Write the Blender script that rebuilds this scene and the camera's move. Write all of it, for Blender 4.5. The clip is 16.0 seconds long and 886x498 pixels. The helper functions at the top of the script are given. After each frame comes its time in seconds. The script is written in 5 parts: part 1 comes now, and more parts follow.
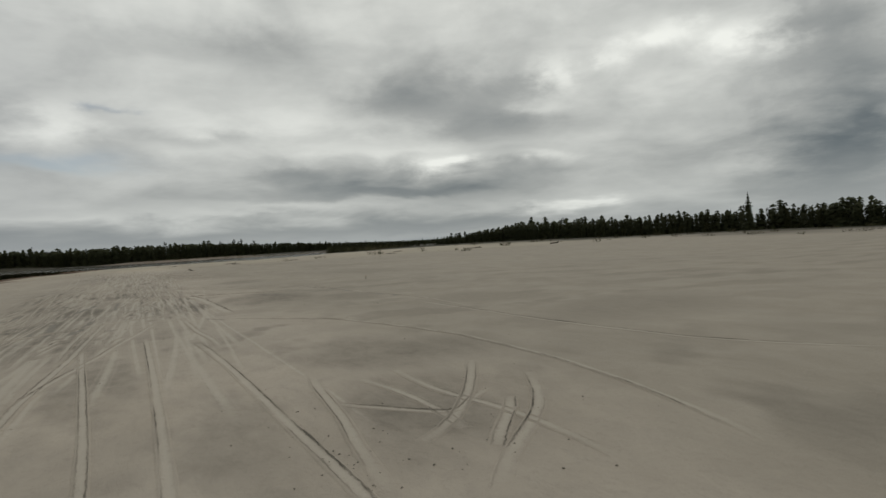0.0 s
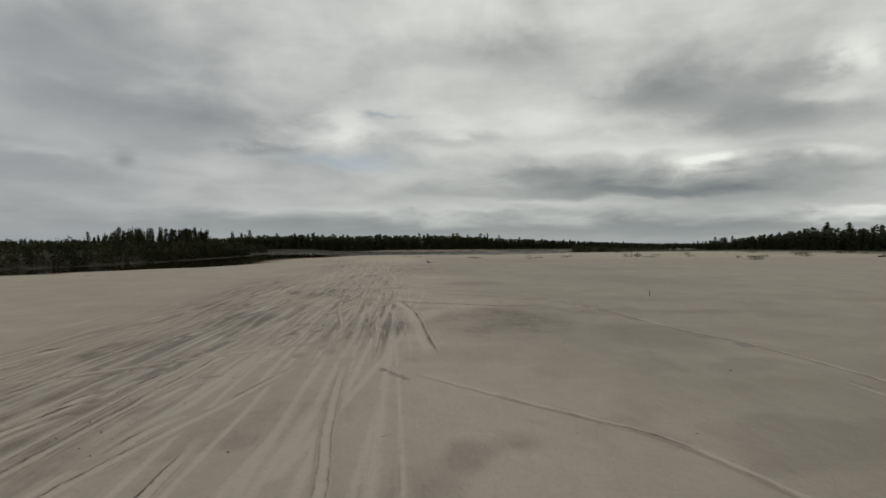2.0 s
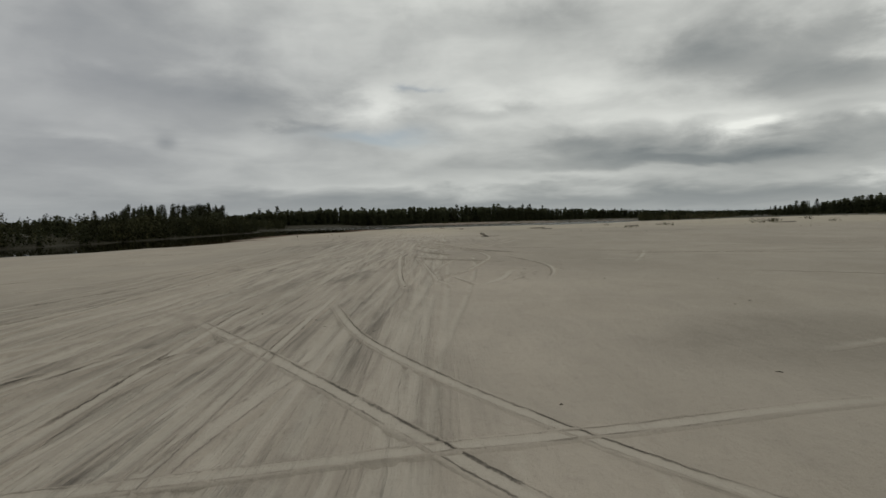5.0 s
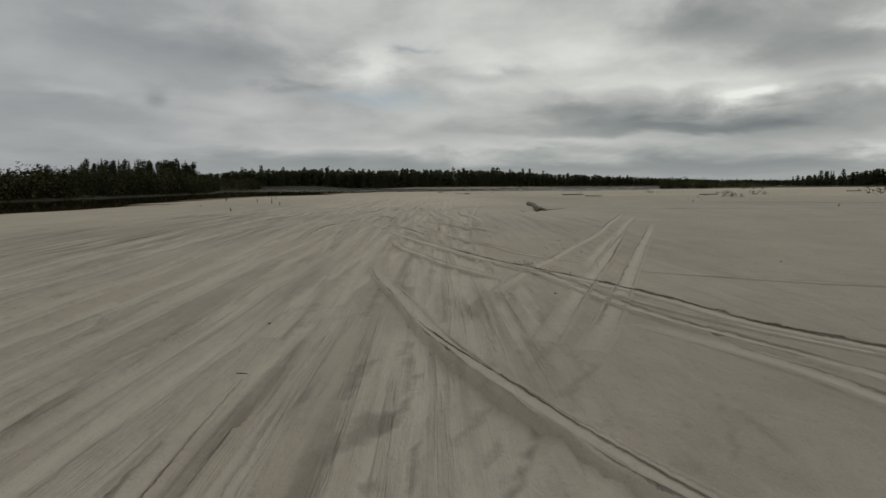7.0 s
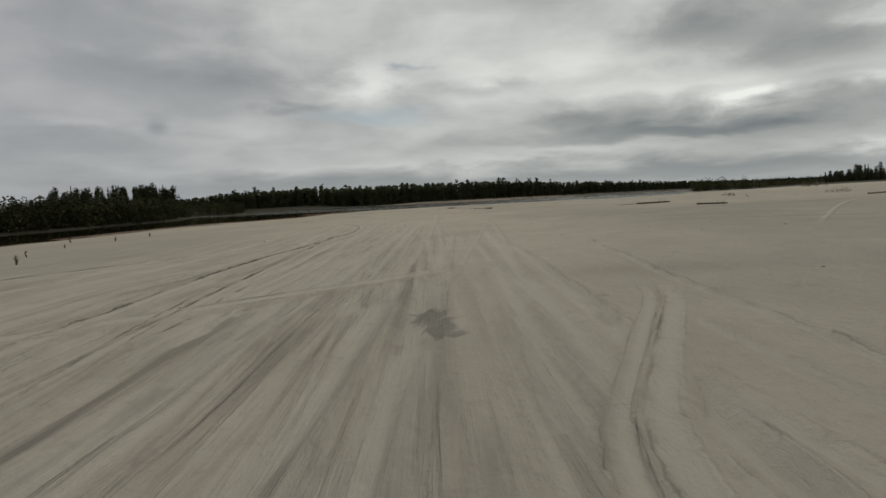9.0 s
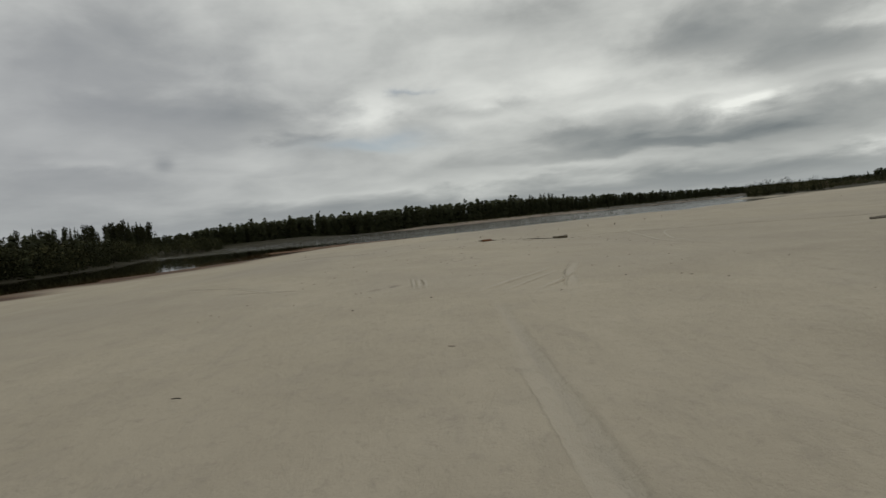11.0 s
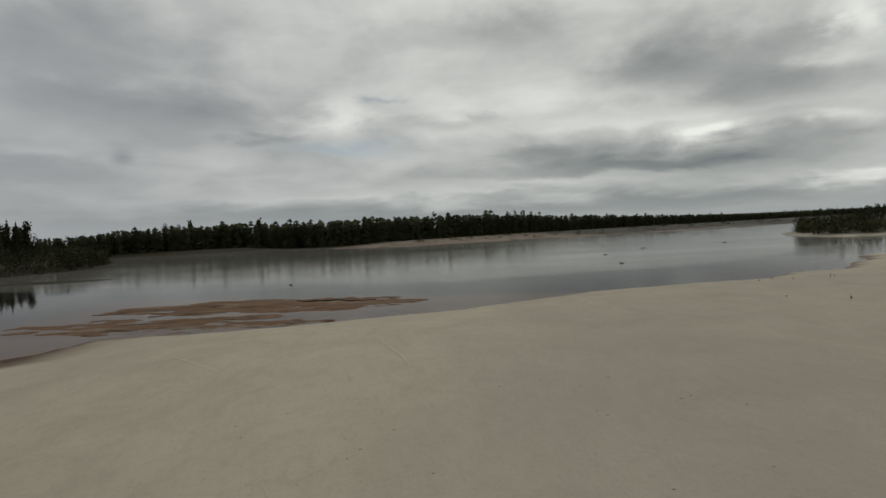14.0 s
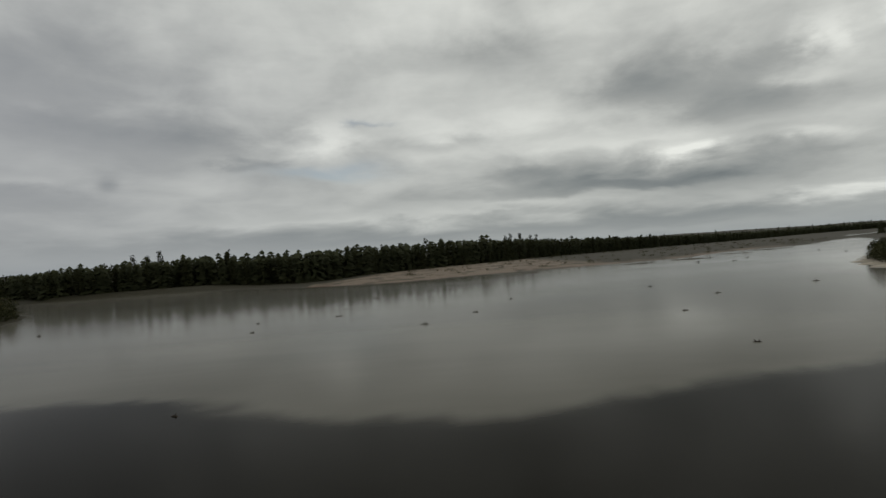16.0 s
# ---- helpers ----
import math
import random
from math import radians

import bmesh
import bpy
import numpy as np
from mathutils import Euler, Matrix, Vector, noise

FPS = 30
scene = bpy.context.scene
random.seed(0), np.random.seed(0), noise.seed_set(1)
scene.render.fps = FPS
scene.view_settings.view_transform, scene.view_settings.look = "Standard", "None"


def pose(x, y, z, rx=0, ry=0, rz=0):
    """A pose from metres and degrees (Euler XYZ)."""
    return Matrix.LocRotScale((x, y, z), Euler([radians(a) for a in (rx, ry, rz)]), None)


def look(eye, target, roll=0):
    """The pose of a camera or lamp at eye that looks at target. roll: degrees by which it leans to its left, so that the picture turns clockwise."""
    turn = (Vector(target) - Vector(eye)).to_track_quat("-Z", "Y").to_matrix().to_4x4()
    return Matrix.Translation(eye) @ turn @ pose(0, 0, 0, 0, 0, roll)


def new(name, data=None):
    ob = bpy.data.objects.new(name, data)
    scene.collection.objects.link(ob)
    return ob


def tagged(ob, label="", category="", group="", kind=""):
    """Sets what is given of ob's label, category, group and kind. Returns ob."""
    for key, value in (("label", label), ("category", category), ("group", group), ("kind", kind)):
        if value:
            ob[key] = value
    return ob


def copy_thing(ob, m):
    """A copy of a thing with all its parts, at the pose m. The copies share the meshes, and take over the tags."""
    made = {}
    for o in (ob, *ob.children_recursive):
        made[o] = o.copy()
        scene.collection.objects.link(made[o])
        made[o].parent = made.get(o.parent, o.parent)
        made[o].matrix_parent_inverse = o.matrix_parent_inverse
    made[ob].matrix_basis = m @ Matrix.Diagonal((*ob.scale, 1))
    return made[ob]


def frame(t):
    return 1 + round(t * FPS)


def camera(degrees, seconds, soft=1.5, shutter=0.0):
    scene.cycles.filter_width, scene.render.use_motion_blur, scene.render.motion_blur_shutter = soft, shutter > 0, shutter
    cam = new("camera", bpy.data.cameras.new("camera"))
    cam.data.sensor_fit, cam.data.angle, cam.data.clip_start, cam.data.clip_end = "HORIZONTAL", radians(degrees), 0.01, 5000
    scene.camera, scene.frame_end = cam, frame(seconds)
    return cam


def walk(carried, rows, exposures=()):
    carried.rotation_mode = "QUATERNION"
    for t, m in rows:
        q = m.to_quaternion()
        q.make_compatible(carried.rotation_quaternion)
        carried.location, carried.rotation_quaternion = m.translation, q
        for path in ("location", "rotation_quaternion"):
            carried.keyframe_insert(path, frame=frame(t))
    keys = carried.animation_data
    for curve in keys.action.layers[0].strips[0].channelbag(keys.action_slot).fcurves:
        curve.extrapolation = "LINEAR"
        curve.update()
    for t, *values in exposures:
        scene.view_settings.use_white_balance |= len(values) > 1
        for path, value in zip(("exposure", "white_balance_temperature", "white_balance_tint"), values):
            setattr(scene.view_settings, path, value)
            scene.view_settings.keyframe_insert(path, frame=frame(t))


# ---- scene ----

cam = camera(75.0, 16.0)
PATH = [
    (0, (-3.034, 10.37, 3.561), (-2.102, 12.139, 3.533), -3.1),
    (0.5, (-1.245, 15.162, 3.352), (-0.503, 17.019, 3.31), -3.6),
    (1, (0.728, 20.141, 3.546), (1.195, 22.086, 3.527), -2.2),
    (1.5, (1.09, 25.699, 3.221), (1.362, 27.68, 3.211), -2.9),
    (2, (1.255, 31.056, 3.441), (1.398, 33.051, 3.43), 0.0),
    (2.5, (1.265, 36.48, 3.422), (1.345, 38.478, 3.422), -0.7),
    (3, (1.321, 42.75, 3.251), (1.404, 44.748, 3.258), -0.7),
    (3.5, (0.929, 50.612, 3.036), (0.973, 52.611, 3.012), -0.6),
    (6, (1.316, 94.58, 1.643), (1.329, 96.574, 1.492), -1.3),
    (6.5, (0.861, 102.625, 1.585), (0.889, 104.615, 1.394), -0.1),
    (7, (0.495, 109.81, 1.592), (0.534, 111.797, 1.371), -0.1),
    (7.5, (0.012, 117.197, 1.805), (0.07, 119.181, 1.563), -0.8),
    (8, (0.083, 124.61, 1.668), (0.174, 126.598, 1.473), -0.8),
    (8.5, (0.156, 131.914, 1.711), (0.225, 133.906, 1.549), -1.3),
    (9, (-0.12, 139.946, 1.445), (-0.094, 141.939, 1.272), -2.7),
    (11.5, (-0.769, 183.831, 1.999), (-0.752, 185.829, 1.912), -6.1),
    (12, (-0.757, 192.114, 2.591), (-0.726, 194.111, 2.489), -6.3),
    (12.5, (-0.657, 200.177, 3.27), (-0.599, 202.174, 3.174), -5.5),
    (13, (-0.838, 208.795, 3.699), (-0.746, 210.791, 3.609), -4.8),
    (13.5, (-0.72, 217.403, 4.307), (-0.606, 219.398, 4.225), -4.1),
    (14, (-0.524, 225.861, 5.119), (-0.392, 227.856, 5.05), -2.6),
    (14.5, (-0.305, 233.996, 5.939), (-0.161, 235.991, 5.89), -2.8),
    (15, (-0.037, 242.074, 6.848), (0.118, 244.068, 6.832), -4.1),
    (15.5, (0.276, 250.779, 7.842), (0.436, 252.772, 7.84), -3.8),
    (16, (-0.196, 258.401, 8.489), (-0.021, 260.394, 8.493), -3.7),
]
walk(cam, [(t, look(eye, target, roll)) for t, eye, target, roll in PATH], exposures=[(0.0, -0.1), (3.5, -0.1), (7.0, -0.15), (9.0, -0.1), (12.5, -0.1), (14.0, -0.13), (16.0, -0.16)])

WATER = -0.73

# ---------------------------------------------------------------- sky and sun
SUN_EL, SUN_AZ = radians(38), radians(30)      # azimuth to the right of +y

world = bpy.data.worlds.new("overcast_sky")
scene.world = world
world.use_nodes = True
wt = world.node_tree
wt.nodes.clear()


def wnode(kind, **sets):
    n = wt.nodes.new(kind)
    for k, v in sets.items():
        if k == "operation":
            n.operation = v
        elif k == "blend_type":
            n.blend_type = v
    return n


def wmath(op, a, b=0.0, c=0.0):
    n = wnode("ShaderNodeMath", operation=op)
    for i, v in enumerate((a, b, c)):
        if isinstance(v, (int, float)):
            n.inputs[i].default_value = v
        else:
            wt.links.new(v, n.inputs[i])
    return n.outputs[0]


def wnoise(vec, scale, detail, rough, distort=0.0):
    n = wnode("ShaderNodeTexNoise")
    wt.links.new(vec, n.inputs["Vector"])
    n.inputs["Scale"].default_value = scale
    n.inputs["Detail"].default_value = detail
    n.inputs["Roughness"].default_value = rough
    n.inputs["Distortion"].default_value = distort
    return n.outputs["Fac"]


def wcombine(a, b, c):
    n = wnode("ShaderNodeCombineXYZ")
    for i, v in enumerate((a, b, c)):
        if isinstance(v, (int, float)):
            n.inputs[i].default_value = v
        else:
            wt.links.new(v, n.inputs[i])
    return n.outputs[0]


def wmix(fac, a, b):
    n = wnode("ShaderNodeMix")
    n.data_type = "RGBA"
    n.clamp_factor = True
    for socket, v in ((n.inputs[0], fac), (n.inputs[6], a), (n.inputs[7], b)):
        if isinstance(v, (int, float)):
            socket.default_value = v
        elif isinstance(v, tuple):
            socket.default_value = (*v, 1)
        else:
            wt.links.new(v, socket)
    return n.outputs[2]


direction = wnode("ShaderNodeTexCoord").outputs["Generated"]
sep = wnode("ShaderNodeSeparateXYZ")
wt.links.new(direction, sep.inputs[0])
dx, dy, dz = sep.outputs
up = wmath("MAXIMUM", dz, 0.0)
azim = wmath("ARCTAN2", dx, dy)
elev = wmath("ARCSINE", dz)
# soft lumps of cloud, flatter towards the horizon
tall = wmath("MULTIPLY", wmath("LOGARITHM", wmath("ADD", up, 0.13), 2.718), 3.6)
lumps = wcombine(wmath("MULTIPLY", azim, 5.0), tall, 2.0)
big = wnoise(lumps, 0.75, 4, 0.5, 0.3)
mid = wnoise(lumps, 1.5, 6, 0.52, 0.3)
fine = wnoise(wcombine(wmath("MULTIPLY", azim, 4.0), wmath("MULTIPLY", elev, 17.0), 3.0), 2.4, 7, 0.6, 0.3)
warp = wnoise(lumps, 2.2, 5, 0.6)
waz = wmath("ADD", azim, wmath("MULTIPLY", wmath("SUBTRACT", warp, 0.5), 0.16))
wel = wmath("ADD", elev, wmath("MULTIPLY", wmath("SUBTRACT", mid, 0.5), 0.06))


def cloud_bank(az, el, width, height):
    """A soft cloud bank at an azimuth and elevation in radians."""
    u = wmath("DIVIDE", wmath("SUBTRACT", waz, az), width)
    v = wmath("DIVIDE", wmath("SUBTRACT", wel, el), height)
    d = wmath("ADD", wmath("MULTIPLY", u, u), wmath("MULTIPLY", v, v))
    return wmath("POWER", 2.718, wmath("MULTIPLY", d, -1.0))


light = wmath("ADD", 0.595, wmath("MULTIPLY", wmath("SUBTRACT", mid, 0.5), 0.46))
light = wmath("ADD", light, wmath("MULTIPLY", wmath("SUBTRACT", big, 0.5), 0.18))
light = wmath("ADD", light, wmath("MULTIPLY", wmath("SUBTRACT", fine, 0.5), 0.13))
# azimuth, elevation, half width and half height of each bank, and how much lighter or darker it is
DARK_BANKS = (
    (0.415, 0.095, 0.206, 0.022, -0.30), (0.507, 0.080, 0.099, 0.012, -0.14), (0.441, 0.242, 0.121, 0.027, -0.24),
    (0.562, 0.196, 0.094, 0.030, -0.20), (0.628, 0.256, 0.074, 0.023, -0.08), (0.150, 0.325, 0.140, 0.030, -0.13),
    (-0.402, 0.210, 0.158, 0.033, -0.16), (-0.305, 0.198, 0.078, 0.019, -0.12), (-0.226, 0.155, 0.036, 0.007, -0.14),
    (-0.511, 0.297, 0.117, 0.051, -0.14), (-0.545, 0.084, 0.097, 0.047, -0.08), (0.087, 0.184, 0.068, 0.008, -0.12),
    (0.233, 0.119, 0.057, 0.008, -0.10), (-0.010, 0.030, 0.400, 0.014, -0.18), (0.499, 0.031, 0.183, 0.014, -0.20),
    (-0.030, 0.221, 0.025, 0.006, -0.10), (1.088, 0.095, 0.090, 0.060, -0.34), (1.129, 0.167, 0.050, 0.055, -0.18), (1.074, 0.261, 0.052, 0.044, -0.16),
)
BRIGHT_BANKS = (
    (-0.087, 0.210, 0.043, 0.020, 0.16), (-0.116, 0.187, 0.057, 0.013, 0.12), (-0.535, 0.131, 0.041, 0.009, 0.10),
    (-0.528, 0.234, 0.041, 0.011, 0.08), (0.503, 0.135, 0.055, 0.010, 0.36), (0.407, 0.159, 0.163, 0.014, 0.13),
    (0.232, 0.210, 0.234, 0.037, 0.13), (0.662, 0.137, 0.046, 0.008, 0.14), (0.280, 0.072, 0.228, 0.007, 0.13),
    (-0.010, 0.062, 0.290, 0.006, 0.09), (0.683, 0.048, 0.044, 0.010, 0.22), (0.701, 0.263, 0.030, 0.030, 0.20),
    (0.669, 0.211, 0.039, 0.012, 0.10), (-0.010, 0.316, 0.195, 0.052, 0.06), (0.966, 0.280, 0.052, 0.022, 0.30),
    (0.857, 0.304, 0.050, 0.020, 0.25), (0.786, 0.276, 0.026, 0.019, 0.16), (0.752, 0.053, 0.045, 0.008, 0.34), (0.867, 0.244, 0.096, 0.033, 0.10),
    (0.45, 0.42, 0.60, 0.10, 0.08),
)
for az, el, width, height, amount in DARK_BANKS + BRIGHT_BANKS:
    light = wmath("ADD", light, wmath("MULTIPLY", cloud_bank(az, el, width * 1.1, height * 1.1), amount * 1.5))

# a small dark scrap of low cloud
scrap = wmath("ADD", wmath("POWER", wmath("DIVIDE", wmath("ADD", azim, 0.432), 0.014), 2.0), wmath("POWER", wmath("DIVIDE", wmath("SUBTRACT", elev, 0.130), 0.010), 2.0))
light = wmath("SUBTRACT", light, wmath("MULTIPLY", wmath("POWER", 2.718, wmath("MULTIPLY", scrap, -1.0)), wmath("MULTIPLY", fine, 0.6)))

ramp = wnode("ShaderNodeValToRGB")
ramp.color_ramp.elements[0].position, ramp.color_ramp.elements[0].color = 0.0, (0.125, 0.148, 0.158, 1)
ramp.color_ramp.elements[1].position, ramp.color_ramp.elements[1].color = 1.0, (0.945, 0.96, 0.90, 1)
e = ramp.color_ramp.elements.new(0.45)
e.color = (0.388, 0.402, 0.386, 1)
wt.links.new(light, ramp.inputs[0])
sky = wnode("ShaderNodeTexSky")
sky.sky_type = "NISHITA"
sky.sun_disc = False
sky.sun_elevation, sky.sun_rotation = SUN_EL, SUN_AZ
dim = wnode("ShaderNodeVectorMath")
dim.operation = "SCALE"
wt.links.new(sky.outputs[0], dim.inputs[0])
dim.inputs["Scale"].default_value = 0.06
# thin cloud lets a little blue through in a few gaps
gap = wmath("MULTIPLY", wmath("ADD", cloud_bank(-0.10, 0.143, 0.085, 0.013), wmath("MULTIPLY", cloud_bank(-0.03, 0.222, 0.025, 0.007), 0.5)), 0.62)
# cooler towards the horizon and away from the sun
haze = wmath("MULTIPLY", wmath("POWER", 2.718, wmath("DIVIDE", wmath("MAXIMUM", elev, 0.0), -0.05)), 0.72)
tinted = wmix(haze, ramp.outputs[0], (0.262, 0.305, 0.33))
tinted = wmix(wmath("MULTIPLY", cloud_bank(-0.65, 0.2, 0.5, 0.3), 0.5), tinted, (0.335, 0.345, 0.38))
cover = wmix(wmath("ADD", gap, 0.03), tinted, dim.outputs[0])
back = wnode("ShaderNodeBackground")
back.inputs["Strength"].default_value = 1.0
wt.links.new(cover, back.inputs["Color"])
wt.links.new(back.outputs[0], wnode("ShaderNodeOutputWorld").inputs[0])

sun = new("sun", bpy.data.lights.new("sun", "SUN"))
sun.data.energy, sun.data.angle, sun.data.color = 0.55, radians(25), (1.0, 0.96, 0.9)
sun.matrix_world = look((0, 0, 50), (-math.sin(SUN_AZ) * math.cos(SUN_EL), -math.cos(SUN_AZ) * math.cos(SUN_EL), 50 - math.sin(SUN_EL)))


# ---------------------------------------------------------------- materials
class Mat:
    """A node material with short helpers."""

    def __init__(self, name, rough=0.9, spec=0.2):
        self.m = bpy.data.materials.new(name)
        self.m.use_nodes = True
        self.t = self.m.node_tree
        self.b = self.t.nodes["Principled BSDF"]
        self.b.inputs["Roughness"].default_value = rough
        self.b.inputs["Specular IOR Level"].default_value = spec
        self.co = self.t.nodes.new("ShaderNodeTexCoord").outputs["Object"]

    def put(self, socket, v):
        if isinstance(v, (int, float)):
            socket.default_value = v
        elif isinstance(v, tuple):
            socket.default_value = (*v, 1) if len(socket.default_value) == 4 else v
        else:
            self.t.links.new(v, socket)

    def math(self, op, a, b=0.0, clamp=False):
        n = self.t.nodes.new("ShaderNodeMath")
        n.operation, n.use_clamp = op, clamp
        self.put(n.inputs[0], a), self.put(n.inputs[1], b)
        return n.outputs[0]

    def noise(self, scale, detail=6, rough=0.6, stretch=(1, 1, 1), distort=0.0):
        v = self.t.nodes.new("ShaderNodeMapping")
        v.inputs["Scale"].default_value = stretch
        self.t.links.new(self.co, v.inputs[0])
        n = self.t.nodes.new("ShaderNodeTexNoise")
        self.t.links.new(v.outputs[0], n.inputs["Vector"])
        n.inputs["Scale"].default_value, n.inputs["Detail"].default_value = scale, detail
        n.inputs["Roughness"].default_value, n.inputs["Distortion"].default_value = rough, distort
        return n.outputs["Fac"]

    def band(self, v, low, high):
        n = self.t.nodes.new("ShaderNodeMapRange")
        n.inputs[1].default_value, n.inputs[2].default_value = low, high
        self.t.links.new(v, n.inputs[0])
        return n.outputs[0]

    def mix(self, fac, a, b, kind="MIX"):
        n = self.t.nodes.new("ShaderNodeMix")
        n.data_type, n.blend_type, n.clamp_factor = "RGBA", kind, True
        self.put(n.inputs[0], fac), self.put(n.inputs[6], a), self.put(n.inputs[7], b)
        return n.outputs[2]

    def attr(self, name):
        n = self.t.nodes.new("ShaderNodeAttribute")
        n.attribute_name = name
        return n.outputs["Fac"]

    def chance(self):
        return self.t.nodes.new("ShaderNodeObjectInfo").outputs["Random"]

    def island(self):
        return self.t.nodes.new("ShaderNodeNewGeometry").outputs["Random Per Island"]

    def bump(self, height, strength, distance):
        n = self.t.nodes.new("ShaderNodeBump")
        n.inputs["Strength"].default_value, n.inputs["Distance"].default_value = strength, distance
        self.t.links.new(height, n.inputs["Height"])
        self.t.links.new(n.outputs[0], self.b.inputs["Normal"])

    def done(self, colour, rough=None):
        self.put(self.b.inputs["Base Color"], colour)
        if rough is not None:
            self.put(self.b.inputs["Roughness"], rough)
        return self.m


def sand_material():
    s = Mat("sand", 0.95, 0.12)
    wide = s.noise(0.055, 5, 0.6, (1, 0.6, 1), 0.5)
    patch = s.noise(0.35, 7, 0.65, (1.0, 0.7, 1), 0.5)
    streak = s.noise(1.5, 8, 0.68, (1.5, 0.7, 1), 0.5)
    lumps = s.noise(6.0, 7, 0.72, (1.2, 0.9, 1), 0.3)
    grain = s.noise(45.0, 4, 0.7)
    grey = s.mix(s.band(patch, 0.3, 0.7), (0.396, 0.350, 0.293), (0.475, 0.422, 0.358))
    dry = s.mix(s.attr("warm"), grey, s.mix(s.band(patch, 0.3, 0.7), (0.403, 0.358, 0.283), (0.478, 0.428, 0.342)))
    dry = s.mix(s.math("MULTIPLY", s.band(streak, 0.48, 0.72), 0.35), dry, (0.32, 0.29, 0.25))
    dry = s.mix(s.math("MULTIPLY", s.band(wide, 0.44, 0.64), 0.5), dry, (0.34, 0.31, 0.27))
    dry = s.mix(s.math("MULTIPLY", s.band(lumps, 0.54, 0.76), 0.45), dry, (0.26, 0.232, 0.196))
    # painted edge darkening: sand turns greyer and darker away from the lane
    dry = s.mix(s.math("MULTIPLY", s.attr("edge_falloff"), 0.62), dry, s.mix(s.band(patch, 0.3, 0.7), (0.255, 0.232, 0.193), (0.325, 0.296, 0.248)))
    dry = s.mix(0.18, dry, s.mix(grain, (0.2, 0.18, 0.16), (0.75, 0.72, 0.66)), "OVERLAY")
    damp = s.mix(s.band(lumps, 0.3, 0.7), (0.17, 0.155, 0.131), (0.27, 0.249, 0.215))
    # damp sand, and the painted shade in footprints, breaks up into ragged crumbs along its edge
    ragged = s.math("ADD", s.attr("damp"), s.math("ADD", s.math("MULTIPLY", s.math("SUBTRACT", lumps, 0.5), 0.9), s.math("MULTIPLY", s.math("SUBTRACT", streak, 0.5), 0.9)))
    # worn lanes: many thin old wheel lines side by side
    lines = s.noise(2.6, 6, 0.62, (1.9, 0.055, 1), 0.25)
    lanes = s.noise(1.1, 4, 0.6, (1.6, 0.05, 1), 0.35)
    comb = s.math("MAXIMUM", s.band(lines, 0.53, 0.66), s.math("MULTIPLY", s.band(lanes, 0.52, 0.68), 0.8))
    worn = s.math("MULTIPLY", s.attr("worn"), comb)
    ragged = s.math("ADD", ragged, s.math("MULTIPLY", worn, 0.3))
    wetness = s.math("MULTIPLY", s.band(ragged, 0.26, 0.8), 0.85, True)
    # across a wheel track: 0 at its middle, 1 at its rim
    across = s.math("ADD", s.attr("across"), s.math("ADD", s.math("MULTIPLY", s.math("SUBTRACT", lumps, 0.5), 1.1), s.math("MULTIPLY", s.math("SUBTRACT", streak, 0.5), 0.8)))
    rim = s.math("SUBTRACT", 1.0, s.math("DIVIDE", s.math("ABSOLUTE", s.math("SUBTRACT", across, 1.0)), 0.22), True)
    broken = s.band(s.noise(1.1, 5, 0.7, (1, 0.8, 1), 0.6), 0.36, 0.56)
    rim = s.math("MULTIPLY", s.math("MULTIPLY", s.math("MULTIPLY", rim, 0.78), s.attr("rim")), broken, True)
    bed = s.math("MULTIPLY", s.math("SUBTRACT", 1.0, s.band(across, 0.25, 1.35)), s.attr("worked"))
    bank = s.math("MULTIPLY", s.math("SUBTRACT", 1.0, s.math("DIVIDE", s.math("ABSOLUTE", s.math("SUBTRACT", across, 1.6)), 0.6), True), s.attr("worked"))
    soft = s.math("MULTIPLY", s.attr("moist_and_shade"), s.band(s.math("ADD", patch, s.math("MULTIPLY", streak, 0.5)), 0.4, 0.95), True)
    soft = s.math("MULTIPLY", soft, s.math("SUBTRACT", 1.0, s.math("MAXIMUM", s.math("MULTIPLY", bed, 0.55), s.math("MULTIPLY", bank, 0.4))))
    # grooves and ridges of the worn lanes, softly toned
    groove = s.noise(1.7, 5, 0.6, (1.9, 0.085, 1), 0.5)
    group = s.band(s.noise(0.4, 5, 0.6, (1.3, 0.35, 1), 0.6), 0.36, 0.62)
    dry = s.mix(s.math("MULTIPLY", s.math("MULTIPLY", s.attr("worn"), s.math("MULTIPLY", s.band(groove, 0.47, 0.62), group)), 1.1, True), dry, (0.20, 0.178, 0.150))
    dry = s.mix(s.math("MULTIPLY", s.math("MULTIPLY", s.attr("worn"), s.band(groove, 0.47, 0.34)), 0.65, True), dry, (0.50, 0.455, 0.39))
    c = s.mix(soft, dry, (0.205, 0.183, 0.152))
    c = s.mix(s.math("MULTIPLY", bed, 0.5), c, (0.49, 0.448, 0.382))
    c = s.mix(wetness, c, damp)
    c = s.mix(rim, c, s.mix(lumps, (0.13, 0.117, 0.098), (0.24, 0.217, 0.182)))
    rust = s.mix(s.band(s.noise(0.8, 7, 0.68, (0.3, 1.3, 1), 0.9), 0.40, 0.58), (0.13, 0.074, 0.04), (0.042, 0.017, 0.007))
    rust = s.mix(s.math("MULTIPLY", s.band(s.noise(0.5, 6, 0.7, (0.3, 1.6, 1), 0.7), 0.52, 0.66), 0.8), rust, (0.085, 0.034, 0.013))
    c = s.mix(s.attr("silt"), c, rust)
    # low wet bar: iron-stained patches and paler washed streaks
    wash = s.noise(0.55, 7, 0.66, (0.35, 1.5, 1), 1.1)
    stained = s.mix(s.band(wash, 0.36, 0.52), (0.052, 0.032, 0.019), (0.150, 0.085, 0.048))
